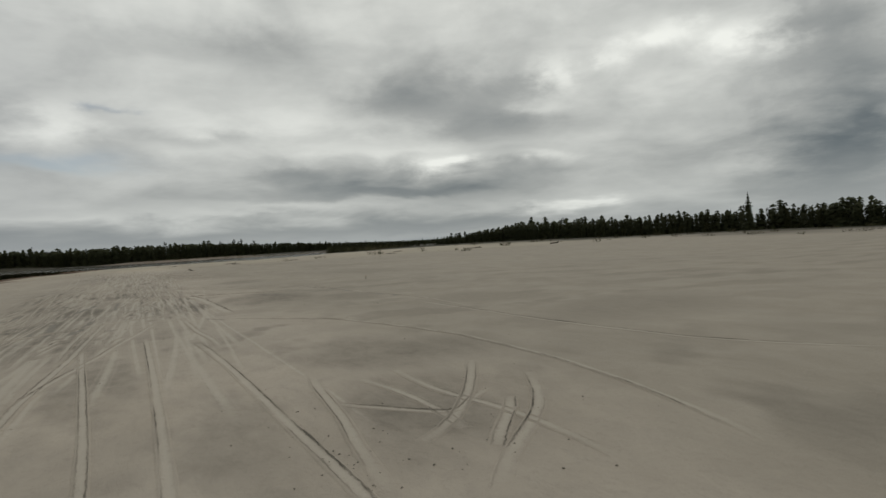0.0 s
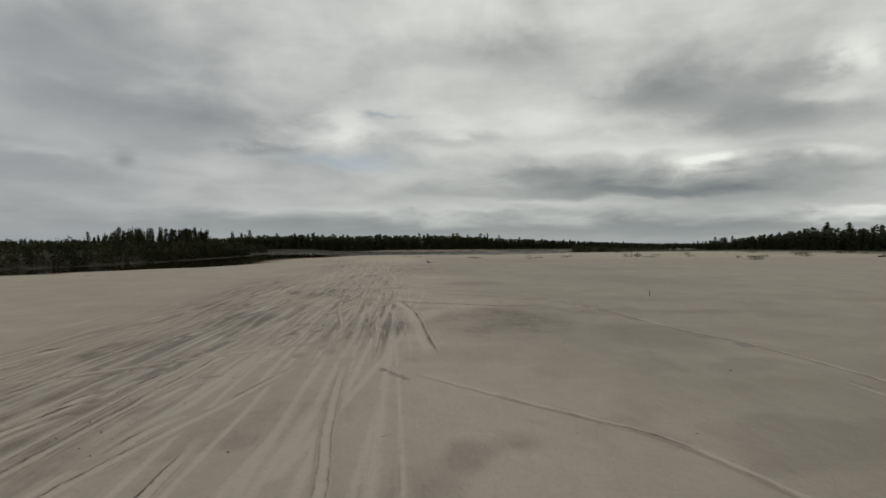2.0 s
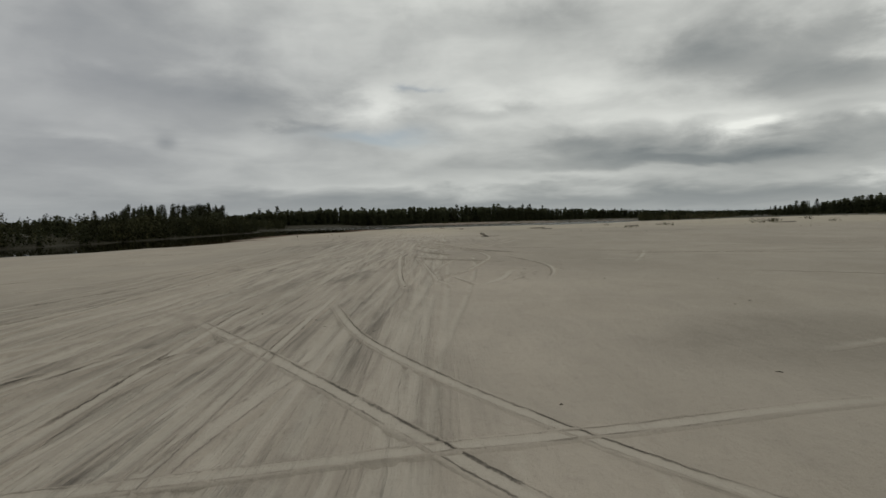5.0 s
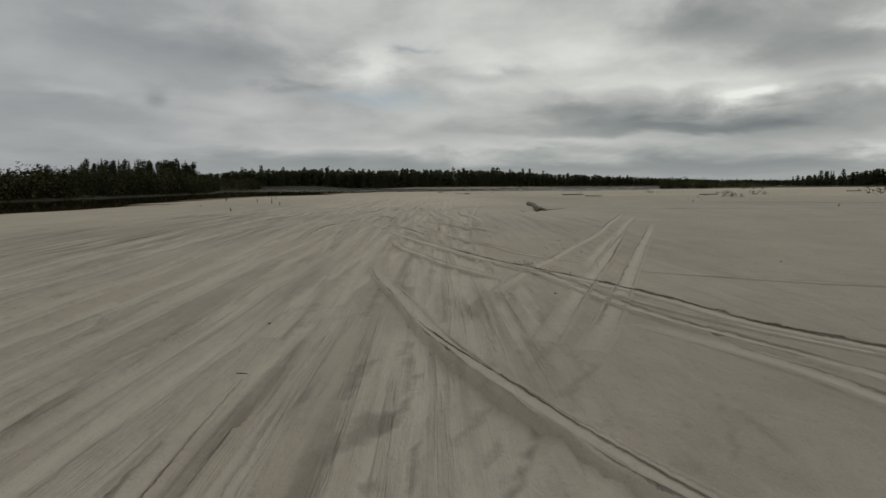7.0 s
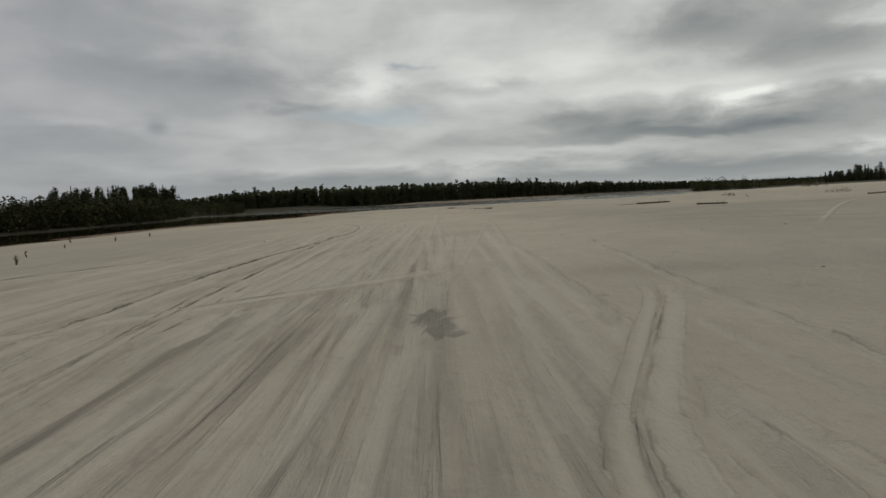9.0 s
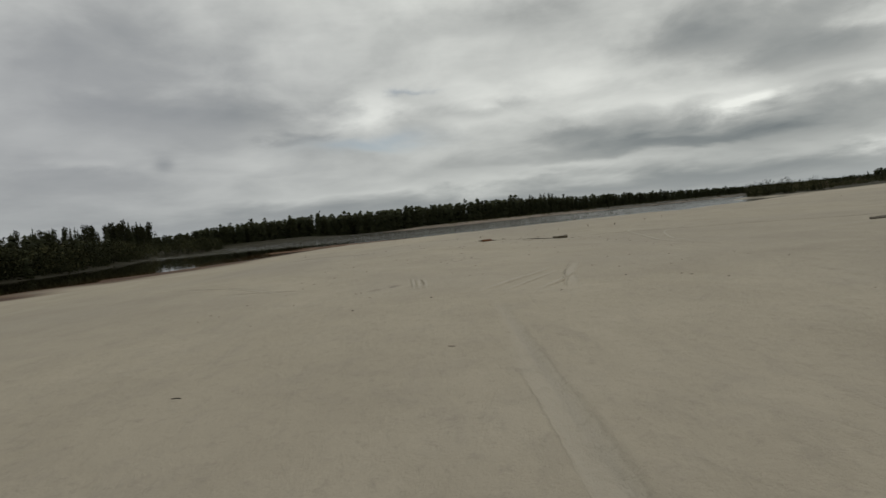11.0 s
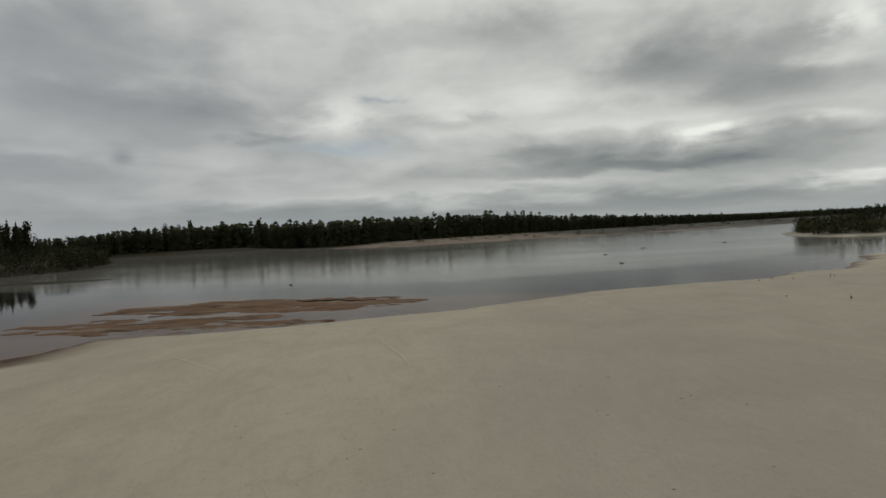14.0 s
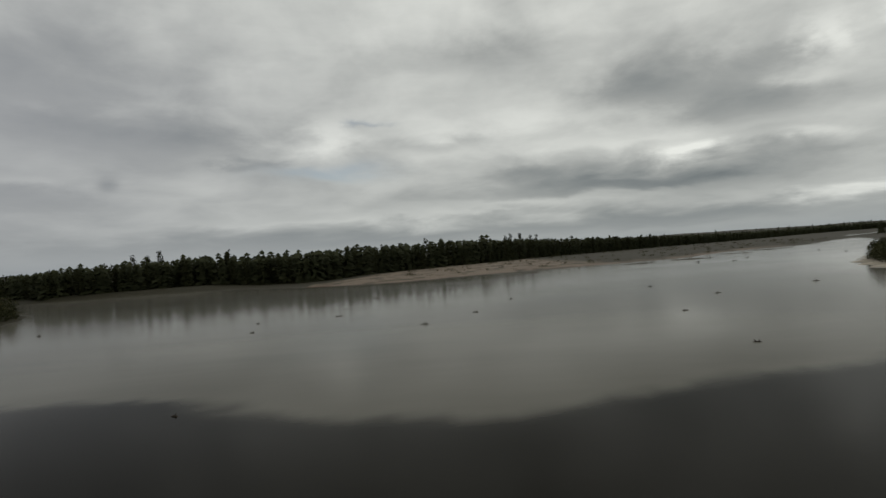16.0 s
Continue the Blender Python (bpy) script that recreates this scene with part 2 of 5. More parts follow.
    stained = s.mix(s.band(s.noise(0.38, 7, 0.64, (0.3, 1.4, 1), 0.9), 0.54, 0.68), stained, (0.235, 0.19, 0.145))
    c = s.mix(s.attr("bar"), c, stained)
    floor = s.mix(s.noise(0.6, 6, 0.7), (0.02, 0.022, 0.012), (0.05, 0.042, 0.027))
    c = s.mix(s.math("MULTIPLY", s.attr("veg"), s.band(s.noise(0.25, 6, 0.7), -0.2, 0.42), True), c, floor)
    h = s.math("ADD", s.math("MULTIPLY", streak, 0.55), s.math("ADD", s.math("MULTIPLY", lumps, 0.35), s.math("MULTIPLY", grain, 0.04)))
    h = s.math("SUBTRACT", h, s.math("ADD", s.math("MULTIPLY", worn, 0.4), s.math("MULTIPLY", rim, 0.5)))
    h = s.math("SUBTRACT", h, s.math("MULTIPLY", s.math("MULTIPLY", groove, s.attr("worn")), 1.2))
    s.bump(h, 0.9, 0.11)
    return s.done(c, s.mix(s.attr("silt"), s.mix(wetness, (0.95,) * 3, (0.8,) * 3), (0.75,) * 3))


def water_material():
    s = Mat("river_water", 0.06, 0.32)
    s.b.inputs["IOR"].default_value = 1.11
    # silty grey water in mid river, clear dark water in the lee of the bar, rusty over the drowned shelf
    silty = s.mix(s.band(s.noise(0.03, 5, 0.6, (0.5, 1.6, 1), 0.4), 0.35, 0.65), (0.112, 0.106, 0.088), (0.142, 0.135, 0.113))
    c = s.mix(s.attr("clear"), silty, (0.007, 0.006, 0.003))
    c = s.mix(s.attr("shallow"), c, s.mix(s.band(s.noise(0.45, 6, 0.65, (0.35, 1.3, 1), 0.8), 0.35, 0.65), (0.045, 0.020, 0.008), (0.098, 0.052, 0.026)))
    ripple = s.math("ADD", s.noise(0.9, 4, 0.6, (1, 1.6, 1)), s.math("MULTIPLY", s.noise(5.0, 3, 0.6), 0.25))
    ripple = s.math("MULTIPLY", ripple, s.math("SUBTRACT", 1.0, s.math("MULTIPLY", s.attr("calm"), 0.75)))
    s.bump(ripple, 0.16, 0.04)
    return s.done(c, s.math("ADD", 0.03, s.math("MULTIPLY", s.math("ADD", 0.05, s.math("MULTIPLY", s.band(s.noise(0.025, 5, 0.6, (0.5, 1.5, 1)), 0.4, 0.75), 0.07)), s.math("SUBTRACT", 1.0, s.attr("calm")))))


def leaf_material(name, dark, bright):
    s = Mat(name, 0.9, 0.05)
    return s.done(s.mix(s.island(), s.mix(s.chance(), dark, tuple(v * 1.5 for v in dark)), bright))


def bark_material(name, dark, bright, ring=(6, 6, 1.2)):
    s = Mat(name, 0.9, 0.15)
    n = s.noise(3.0, 7, 0.7, ring, 0.6)
    s.bump(n, 0.8, 0.02)
    return s.done(s.mix(s.band(n, 0.35, 0.65), dark, bright))


SAND, RIVER = sand_material(), water_material()
SPRUCE = leaf_material("spruce_needles", (0.020, 0.023, 0.012), (0.042, 0.045, 0.022))
BIRCH = leaf_material("broad_leaves", (0.019, 0.021, 0.010), (0.032, 0.033, 0.015))
WILLOW = leaf_material("willow_leaves", (0.035, 0.037, 0.017), (0.085, 0.08, 0.038))
DRYTWIG = bark_material("dry_twig", (0.06, 0.045, 0.03), (0.17, 0.13, 0.09))
BARK = bark_material("tree_bark", (0.03, 0.025, 0.02), (0.09, 0.075, 0.06))
GREYWOOD = bark_material("weathered_grey_wood", (0.06, 0.05, 0.04), (0.33, 0.295, 0.25), (2.5, 17, 17))
ROTWOOD = bark_material("rotten_brown_wood", (0.022, 0.017, 0.011), (0.15, 0.122, 0.08), (3, 13, 13))
DARKWOOD = bark_material("dark_wet_wood", (0.02, 0.017, 0.013), (0.075, 0.06, 0.045), (2, 12, 12))
PALEWOOD = bark_material("bleached_pole_wood", (0.30, 0.27, 0.22), (0.52, 0.48, 0.41), (2, 14, 14))
REDBARK = bark_material("red_brown_bark", (0.06, 0.028, 0.015), (0.23, 0.11, 0.06), (6, 14, 14))


def plain(name, a, b, rough=0.8):
    s = Mat(name, rough, 0.2)
    return s.done(s.mix(s.noise(4.0, 5, 0.6), a, b))


ORANGE = plain("faded_orange_paint", (0.30, 0.10, 0.06), (0.42, 0.16, 0.09))


# ---------------------------------------------------------------- plan of river and land
# outline of the sand bar on which the tracks lie, against the river
SHORE = [(-72, 20), (-62, 95), (-50, 125), (-33, 148), (-32.5, 168), (-36, 198), (-37, 215), (-33, 231), (-27, 242), (-22, 253), (-20, 262.5),
         (-14, 262), (-8.7, 263), (-2.4, 264.7), (3, 266.5), (8.2, 269.2), (14.6, 272.8), (23.6, 274.4), (32, 275.5), (39.5, 279),
         (52, 288), (66, 300), (90, 322), (112, 338)]
# right bank beyond the inlet, seen past the bar's end
ISLAND = [(124, 348), (110, 345), (101, 350), (97, 358), (100, 370), (111, 388), (140, 415), (200, 470), (262, 545), (330, 640), (420, 730), (700, 860), (1500, 1150), (4500, 2000)]
FAR = [(4500, 2350), (1500, 1330), (700, 960), (480, 800), (385, 723), (290, 610), (207, 538), (157, 519), (116, 481), (75, 468), (35, 457), (0, 442),
       (-30, 447), (-66, 472), (-121, 464), (-158, 500), (-200, 512), (-240, 490)]
LEFT = [(-225, 480), (-150, 455), (-108, 428), (-84, 395), (-76, 370), (-85, 347), (-81, 328), (-71, 305), (-61, 272), (-60, 215), (-61, 180), (-66, 140), (-82, 100), (-100, 40), (-116, -50), (-150, -400), (-90, -400)]
RIVER_PLAN = np.array(SHORE + ISLAND + FAR + LEFT, float)


def inside_and_distance(px, py, poly):
    """Which points lie in the polygon, and how far each is from its edge."""
    inside = np.zeros(px.shape, bool)
    dist = np.full(px.shape, 1e9)
    for (ax, ay), (bx, by) in zip(poly, np.roll(poly, -1, 0)):
        cross = ((ay > py) != (by > py)) & (px < (bx - ax) * (py - ay) / ((by - ay) if by != ay else 1e-9) + ax)
        inside ^= cross
        ex, ey = bx - ax, by - ay
        k = np.clip(((px - ax) * ex + (py - ay) * ey) / (ex * ex + ey * ey), 0, 1)
        np.minimum(dist, np.hypot(px - ax - k * ex, py - ay - k * ey), out=dist)
    return inside, dist


def smooth(a, b, v):
    k = np.clip((v - a) / (b - a), 0, 1)
    return k * k * (3 - 2 * k)


def waves(px, py, size, seed, octaves=3):
    """Cheap smooth relief: a sum of sines in random directions, about -1 to 1."""
    rng = np.random.RandomState(seed)
    out = np.zeros(np.broadcast(px, py).shape)
    for o in range(octaves):
        for _ in range(5):
            a, ph = rng.uniform(0, 2 * math.pi, 2)
            k = 2 * math.pi / (size / 2 ** o) * rng.uniform(0.6, 1.4)
            out += np.sin((px * math.cos(a) + py * math.sin(a)) * k + ph) * 0.3 / 1.8 ** o
    return out


def axis(lo, hi, step, grow, near, far, turn=1e9, fast=0.1):
    """Grid lines: even between lo and hi, then ever wider out to near and far, faster past turn."""
    mid = np.arange(lo, hi, step)
    right, left, s = [], [], step
    v = mid[-1]
    while v < far:
        s *= 1 + (grow if abs(v) < turn else fast)
        v += s
        right.append(v)
    v, s = lo, step
    while v > near:
        s *= 1 + (grow if abs(v) < turn else fast)
        v -= s
        left.append(v)
    return np.array(left[::-1] + list(mid) + right)


def wet_bar(px, py):
    """The low wet bar in front of the shore: how far its stained sand shows, and its height from 0 to 1."""
    u, v = (px + 13.0) / 15.5, (py - 275.8 + 0.12 * (px + 13)) / 5.2
    bar = np.clip(1 - u * u - v * v, 0, 1)
    u2, v2 = (px + 18.0) / 13.0, (py - 267.5 + 0.1 * (px + 18)) / 4.2
    bar = np.maximum(bar, 0.6 * np.clip(1 - u2 * u2 - v2 * v2, 0, 1))
    return smooth(0.0, 0.1, bar), bar


def base_height(px, py):
    """The bare ground, without tracks, and what lies on it: damp, silt and plant cover."""
    wet, d = inside_and_distance(px, py, RIVER_PLAN)
    wob = waves(px, py, 14.0, 5, 3)
    d = np.where(wet, -d, d) + wob * np.clip(0.35 + 0.004 * py, 0.3, 1.2) * (1 - 0.75 * smooth(-22, -14, px) * smooth(40, 30, px))
    ridge = np.interp(py, [0, 60, 90, 125, 140, 212, 235, 300], [-0.55, -0.6, -0.25, -0.05, 0.22, 0.12, -0.1, -0.1])
    land = ridge + 0.10 * waves(px, py, 38.0, 2, 2) + 0.03 * waves(px, py, 9.0, 3, 2)
    land -= 0.55 * smooth(-7, -30, px) * smooth(85, 120, py) * smooth(-60, -50, px)
    land += -0.05 * np.clip(px - 1.6, 0, 6) * smooth(196, 206, py) * smooth(232, 222, py)
    land += smooth(60, 240, px) * 0.9 * (1 - 0.75 * smooth(400, 470, py)) + smooth(-58, -75, px) * 0.9 + smooth(440, 540, py) * 0.15
    far_hill = smooth(900, 2500, py) * 10 * (1 + 0.4 * waves(px, py, 900.0, 8, 2))
    shore = smooth(-3.5, 10, d)
    up = (WATER + 0.03) * (1 - shore) + land * shore + np.maximum(far_hill, 0) * smooth(30, 200, d)
    depth = WATER - np.clip(-d, 0, 30) * 0.055 + 0.03
    z = np.where(d > 0, up, depth)
    # the low wet bar in front of the shore
    tone, bar = wet_bar(px, py)
    rough = waves(px * 0.4, py, 3.0, 11, 3) + 0.7 * waves(px * 0.6, py, 1.3, 12, 2)
    z = np.where((d <= 0.3) & (bar > 0), np.maximum(z, WATER - 0.095 + 0.19 * np.sqrt(bar) + 0.06 * rough), z)
    # long low bars in mid river, and the spit by the further bank
    islet = np.zeros_like(z)
    for cx, cy, lx, ly in ((-61, 323, 14.5, 3.4), (84, 455, 10, 1.6), (108, 463, 16, 2.0), (97, 440, 7, 1.2), (142, 488, 14, 2.2), (163, 505, 17, 2.6), (178, 478, 8, 1.4), (186, 512, 14, 2.4), (205, 500, 10, 1.5), (222, 540, 22, 3), (240, 524, 12, 1.6), (270, 570, 26, 3), (40, 444, 12, 1.2)):
        b = np.clip(1 - ((px - cx) / lx) ** 2 - ((py - cy - 0.12 * (px - cx)) / ly) ** 2, 0, 1)
        z = np.where(b > 0, np.maximum(z, WATER - 0.1 + 0.34 * b + 0.06 * rough), z)
        islet = np.maximum(islet, smooth(0, 0.1, b))
    near = smooth(-0.2, 1.6, z - WATER)
    edge = 1 - smooth(0.6, 2.0, d)
    silt = np.clip(1 - smooth(0.05, 0.16, z - WATER), 0, 1) * (py < 330) * edge
    silt = np.maximum(silt, smooth(0.0, 0.08, bar) * (d <= 0.3))
    reach = 3.5 + 9 * smooth(195, 216, py) * smooth(256, 240, py)
    silt = np.maximum(silt, 0.95 * smooth(1, 0.45, (d + 1.5 * wob) / reach) * smooth(-16, -22, px) * (px > -50) * smooth(140, 190, py))
    damp = np.clip(1 - smooth(0.05, 0.2, z - WATER), 0, 1) * edge

    veg = np.maximum(smooth(150, 215, px + 12 * waves(px, py, 50.0, 4, 2)), smooth(1, -3, px - np.interp(py, [0, 100, 130, 150, 200, 290], [-90, -73, -58, -50, -49, -49])) * (py < 430) * 2.0)
    veg = np.maximum(veg, smooth(320, 348, py) * smooth(70, 86, px) * smooth(1, 5, d))
    edge_line = np.interp(px, [-25, 0, 40, 100, 160, 220, 300, 480], [462, 518, 558, 612, 648, 684, 732, 870])
    veg = np.maximum(veg, islet * (d < 1.5))
    veg = np.maximum(veg, 0.8 * smooth(0.25, 0.6, waves(px * 0.5, py, 9.0, 81, 3)) * smooth(430, 445, py))
    veg = np.maximum(veg, np.where(px > -28, smooth(-6, 6, py - edge_line), smooth(425, 440, py)))
    damp = np.maximum(damp, 0.5 * smooth(400, 440, py))
    silt = np.maximum(silt, 0.62 * smooth(400, 440, py))
    return z, damp, silt, veg, d


xs = axis(-7.0, 7.4, 0.09, 0.055, -4500, 4500, 110)
xs = np.sort(np.concatenate([xs, ((xs[:-1] + xs[1:]) / 2)[(xs[:-1] > 3.9) & (xs[1:] < 7.3)]]))
near = axis(96.0, 152.0, 0.115, 0.0, 96, 152)
low, high = axis(14.0, 95.9, 0.2, 0.08, -600, 95), axis(152.2, 284.0, 0.33, 0.02, 152.2, 4600, 530)
ys = np.concatenate([low[low < 95.9], near[(near >= 95.95) & (near < 152.1)], high[high >= 152.15]])
ys = np.sort(np.concatenate([ys, (ys[:-1] + ys[1:])[((ys[:-1] > 98) & (ys[1:] < 105.5)) | ((ys[:-1] > 258) & (ys[1:] < 281))] / 2]))
gx, gy = np.meshgrid(xs, ys)
gz, damp, silt, veg, from_shore = base_height(gx, gy)


# ---------------------------------------------------------------- tracks pressed into the sand
def window(x0, x1, y0, y1):
    return (slice(*np.searchsorted(ys, (y0, y1))), slice(*np.searchsorted(xs, (x0, x1))))


def flowing(points, step=0.6):
    """A smooth line through a few plan points."""
    p = np.array(points, float)
    p = np.vstack([2 * p[0] - p[1], p, 2 * p[-1] - p[-2]])
    out = []
    for a, b, c, d in zip(p[:-3], p[1:-2], p[2:-1], p[3:]):
        for k in np.linspace(0, 1, max(2, int(np.hypot(*(c - b)) / step)), endpoint=False):
            out.append(0.5 * (2 * b + (c - a) * k + (2 * a - 5 * b + 4 * c - d) * k ** 2 + (3 * b - a - 3 * c + d) * k ** 3))
    return np.array(out + [p[-2]])


PROFILE = np.array([-2.1, -1.6, -1.3, -1.08, -0.9, -0.7, -0.35, 0.0, 0.35, 0.7, 0.9, 1.08, 1.3, 1.6, 2.1])
strips = []


def pressed(line, half, depth, berm, wet, seed):
    rng = np.random.RandomState(seed + 17)
    ph = rng.uniform(0, 6, 3)
    lean = 0.85 * math.sin(seed * 2.3)
    for c in range(0, len(line) - 1, 12):
        some = line[max(c - 1, 0):c + 14]
        m = half * 2.6 + 0.1
        w = window(line[c:c + 13, 0].min() - m, line[c:c + 13, 0].max() + m, line[c:c + 13, 1].min() - m, line[c:c + 13, 1].max() + m)
        px, py = gx[w], gy[w]
        if not px.size:
            continue
        s, side, far = np.full(px.shape, 1e9), np.zeros(px.shape), np.zeros(px.shape)
        for i, ((ax, ay), (bx, by)) in enumerate(zip(some[:-1], some[1:])):
            ex, ey = bx - ax, by - ay
            k = np.clip(((px - ax) * ex + (py - ay) * ey) / (ex * ex + ey * ey + 1e-9), 0, 1)
            d = np.hypot(px - ax - k * ex, py - ay - k * ey)
            side = np.where(d < s, np.sign((px - ax) * ey - (py - ay) * ex), side)
            far = np.where(d < s, max(c - 1, 0) + i + k, far)
            np.minimum(s, d, out=s)
        s /= half
        fade = smooth(0, 7, far) * smooth(len(line) - 1, len(line) - 8, far)
        lump = 0.75 + 0.25 * np.sin(px * 1.7 + py * 2.3 + ph[0]) * np.sin(py * 1.1 - px * 2.3 + ph[1])
        cut = fade * (-depth * (1 - smooth(0.45, 1.1, s)) + berm * lump * (1 + lean * side) * np.exp(-(((s - 1.35) / 0.38) ** 2)))
        rel = press[w]
        press[w] = np.where(np.abs(cut) > np.abs(rel), cut, rel)
        patchy = np.clip(0.85 + 0.3 * np.sin(far * 0.9 + ph[2]) + 0.25 * np.sin(far * 2.3 + ph[0]), 0.1, 1.2)
        closer = (s < across[w]) & (fade > 0.02)
        across[w] = np.where(closer, s, across[w])
        worked[w] = np.where(closer, fade, worked[w])
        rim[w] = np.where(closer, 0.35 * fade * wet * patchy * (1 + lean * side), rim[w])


def levelled(line, half):
    """Wipes out older marks where a later track runs across them."""
    for a, b in zip(line[:-1], line[1:]):
        m = 2.5 * half
        w = window(min(a[0], b[0]) - m, max(a[0], b[0]) + m, min(a[1], b[1]) - m, max(a[1], b[1]) + m)
        px, py = gx[w], gy[w]
        if px.size:
            e = b - a
            k = np.clip(((px - a[0]) * e[0] + (py - a[1]) * e[1]) / (e @ e + 1e-9), 0, 1)
            keep = smooth(1.5, 2.4, np.hypot(px - a[0] - k * e[0], py - a[1] - k * e[1]) / half)
            press[w] = press[w] * keep
            rim[w] *= keep
            worked[w] *= keep


def track(points, width=0.3, depth=0.045, berm=0.03, wet=0.5, seed=0, old=False):
    """A wheel track: a low strip of loose banks and damp edges; an old, worn one is only a dent in the finely divided part of the ground."""
    line = flowing(points)
    half = width / 2
    drift = np.abs(np.diff(line, axis=0)).sum(0)
    if old and np.abs(line[:, 0]).max() < 9.5 and drift[0] < 0.3 * drift[1]:
        return pressed(line, half, depth, berm, wet, seed)
    half *= 0.62 if np.abs(line[:, 0]).max() < 12 else 0.8
    levelled(line, half)
    rng = np.random.RandomState(seed + 17)
    step = np.hypot(*np.diff(line, axis=0).T)
    at = np.r_[0, np.cumsum(step)]
    n = max(8, int(at[-1] / 0.36))
    k = np.linspace(0, at[-1], n)
    lx, ly = np.interp(k, at, line[:, 0]), np.interp(k, at, line[:, 1])
    tx, ty = np.gradient(lx), np.gradient(ly)
    t = np.hypot(tx, ty)
    nx, ny = -ty / t, tx / t
    soft = min(5.0, at[-1] / 2.5)
    fade = smooth(0, soft, k) * smooth(at[-1], at[-1] - soft, k)
    sway = np.interp(k, np.arange(0, at[-1] + 3, 1.5), rng.normal(0, 0.1, len(np.arange(0, at[-1] + 3, 1.5))))
    s = PROFILE[None, :] + rng.normal(0, 0.07, (n, len(PROFILE))) + sway[:, None] * (np.abs(PROFILE) < 2)
    x, y = lx[:, None] + nx[:, None] * s * half, ly[:, None] + ny[:, None] * s * half
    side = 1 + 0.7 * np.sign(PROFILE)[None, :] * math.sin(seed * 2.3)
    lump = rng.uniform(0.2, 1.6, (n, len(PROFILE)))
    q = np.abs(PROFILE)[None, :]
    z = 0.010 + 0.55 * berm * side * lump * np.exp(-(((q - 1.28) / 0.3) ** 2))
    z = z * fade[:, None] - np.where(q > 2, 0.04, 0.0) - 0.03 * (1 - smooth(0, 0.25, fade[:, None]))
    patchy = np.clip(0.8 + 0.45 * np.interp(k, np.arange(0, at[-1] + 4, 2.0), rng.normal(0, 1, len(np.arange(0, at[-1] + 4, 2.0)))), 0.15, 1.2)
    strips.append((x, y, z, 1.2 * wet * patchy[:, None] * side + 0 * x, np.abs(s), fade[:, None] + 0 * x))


def damp_and_shade_patch(cx, cy, rx, ry, amount, seed=0):
    w = window(cx - 1.7 * rx, cx + 1.7 * rx, cy - 1.7 * ry, cy + 1.7 * ry)
    px, py = gx[w], gy[w]
    r = np.hypot((px - cx) / rx, (py - cy) / ry) + 0.25 * waves(px, py * 0.5, max(rx, 0.6) * 1.2, 40 + seed, 3)
    np.maximum(moist_and_shade[w], amount * 1.35 * (1 - smooth(0.2, 1.15, r)), out=moist_and_shade[w])


def footprint(x, y, turn=0.0, depth=0.06):
    w = window(x - 0.5, x + 0.5, y - 0.5, y + 0.5)
    px, py = gx[w] - x, gy[w] - y
    u, v = px * math.cos(turn) + py * math.sin(turn), py * math.cos(turn) - px * math.sin(turn)
    r = np.hypot(u / 0.055, v / 0.075)
    press[w] += -depth * np.exp(-r ** 4) + 0.012 * np.exp(-((r - 1.5) / 0.4) ** 2)
    # shade inside the print, painted as a dark core through the damp map
    np.maximum(damp[w], min(1.5, 16 * depth) * np.exp(-(r * 0.72) ** 4), out=damp[w])


def wet_smear(x0, y0, x1, y1, half, amount=1.1):
    """A dark wet smear on the sand along a short line."""
    m = 3 * half
    w = window(min(x0, x1) - m, max(x0, x1) + m, min(y0, y1) - m, max(y0, y1) + m)
    px, py = gx[w], gy[w]
    k = np.clip(((px - x0) * (x1 - x0) + (py - y0) * (y1 - y0)) / ((x1 - x0) ** 2 + (y1 - y0) ** 2), 0, 1)
    d = np.hypot(px - x0 - k * (x1 - x0), py - y0 - k * (y1 - y0)) / half
    d = d + 0.5 * waves(px, py, max(2 * half, 0.15), 61, 2)
    np.maximum(damp[w], amount * (1 - smooth(0.3, 1.7, d)), out=damp[w])


press, moist_and_shade, rim, worked, across = (np.zeros_like(gz) for _ in range(5))
across += 3.0
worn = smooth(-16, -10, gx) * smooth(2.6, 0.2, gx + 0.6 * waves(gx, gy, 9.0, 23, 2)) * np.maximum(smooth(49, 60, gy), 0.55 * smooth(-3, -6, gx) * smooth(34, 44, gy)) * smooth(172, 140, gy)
moist_and_shade = np.maximum(moist_and_shade, 0.55 * smooth(-18, -9, gx) * smooth(2, -4, gx + 1.5 * waves(gx, gy, 11.0, 27, 2)) * smooth(30, 48, gy) * smooth(108, 88, gy))
moist_and_shade = np.maximum(moist_and_shade, 0.55 * smooth(0, 2, gx) * smooth(16, 9, gx) * smooth(98, 106, gy) * smooth(136, 124, gy))
moist_and_shade = np.maximum(moist_and_shade, 0.5 * smooth(105, 112, gy) * smooth(142, 128, gy) * smooth(-14, -8, gx) * smooth(10, 6, gx))
moist_and_shade = np.maximum(moist_and_shade, 0.7 * smooth(85, 60, gy) * smooth(-14, -8, gx) * smooth(0.05, 0.7, waves(gx, gy * 0.7, 7.0, 71, 3)))
moist_and_shade *= np.clip(0.7 + 0.45 * waves(gx, gy * 0.6, 13.0, 33, 3), 0.1, 1)
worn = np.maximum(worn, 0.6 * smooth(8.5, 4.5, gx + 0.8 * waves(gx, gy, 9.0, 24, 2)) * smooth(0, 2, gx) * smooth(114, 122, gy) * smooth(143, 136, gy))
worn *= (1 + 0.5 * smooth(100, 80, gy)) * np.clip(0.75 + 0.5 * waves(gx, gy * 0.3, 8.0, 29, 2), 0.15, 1)
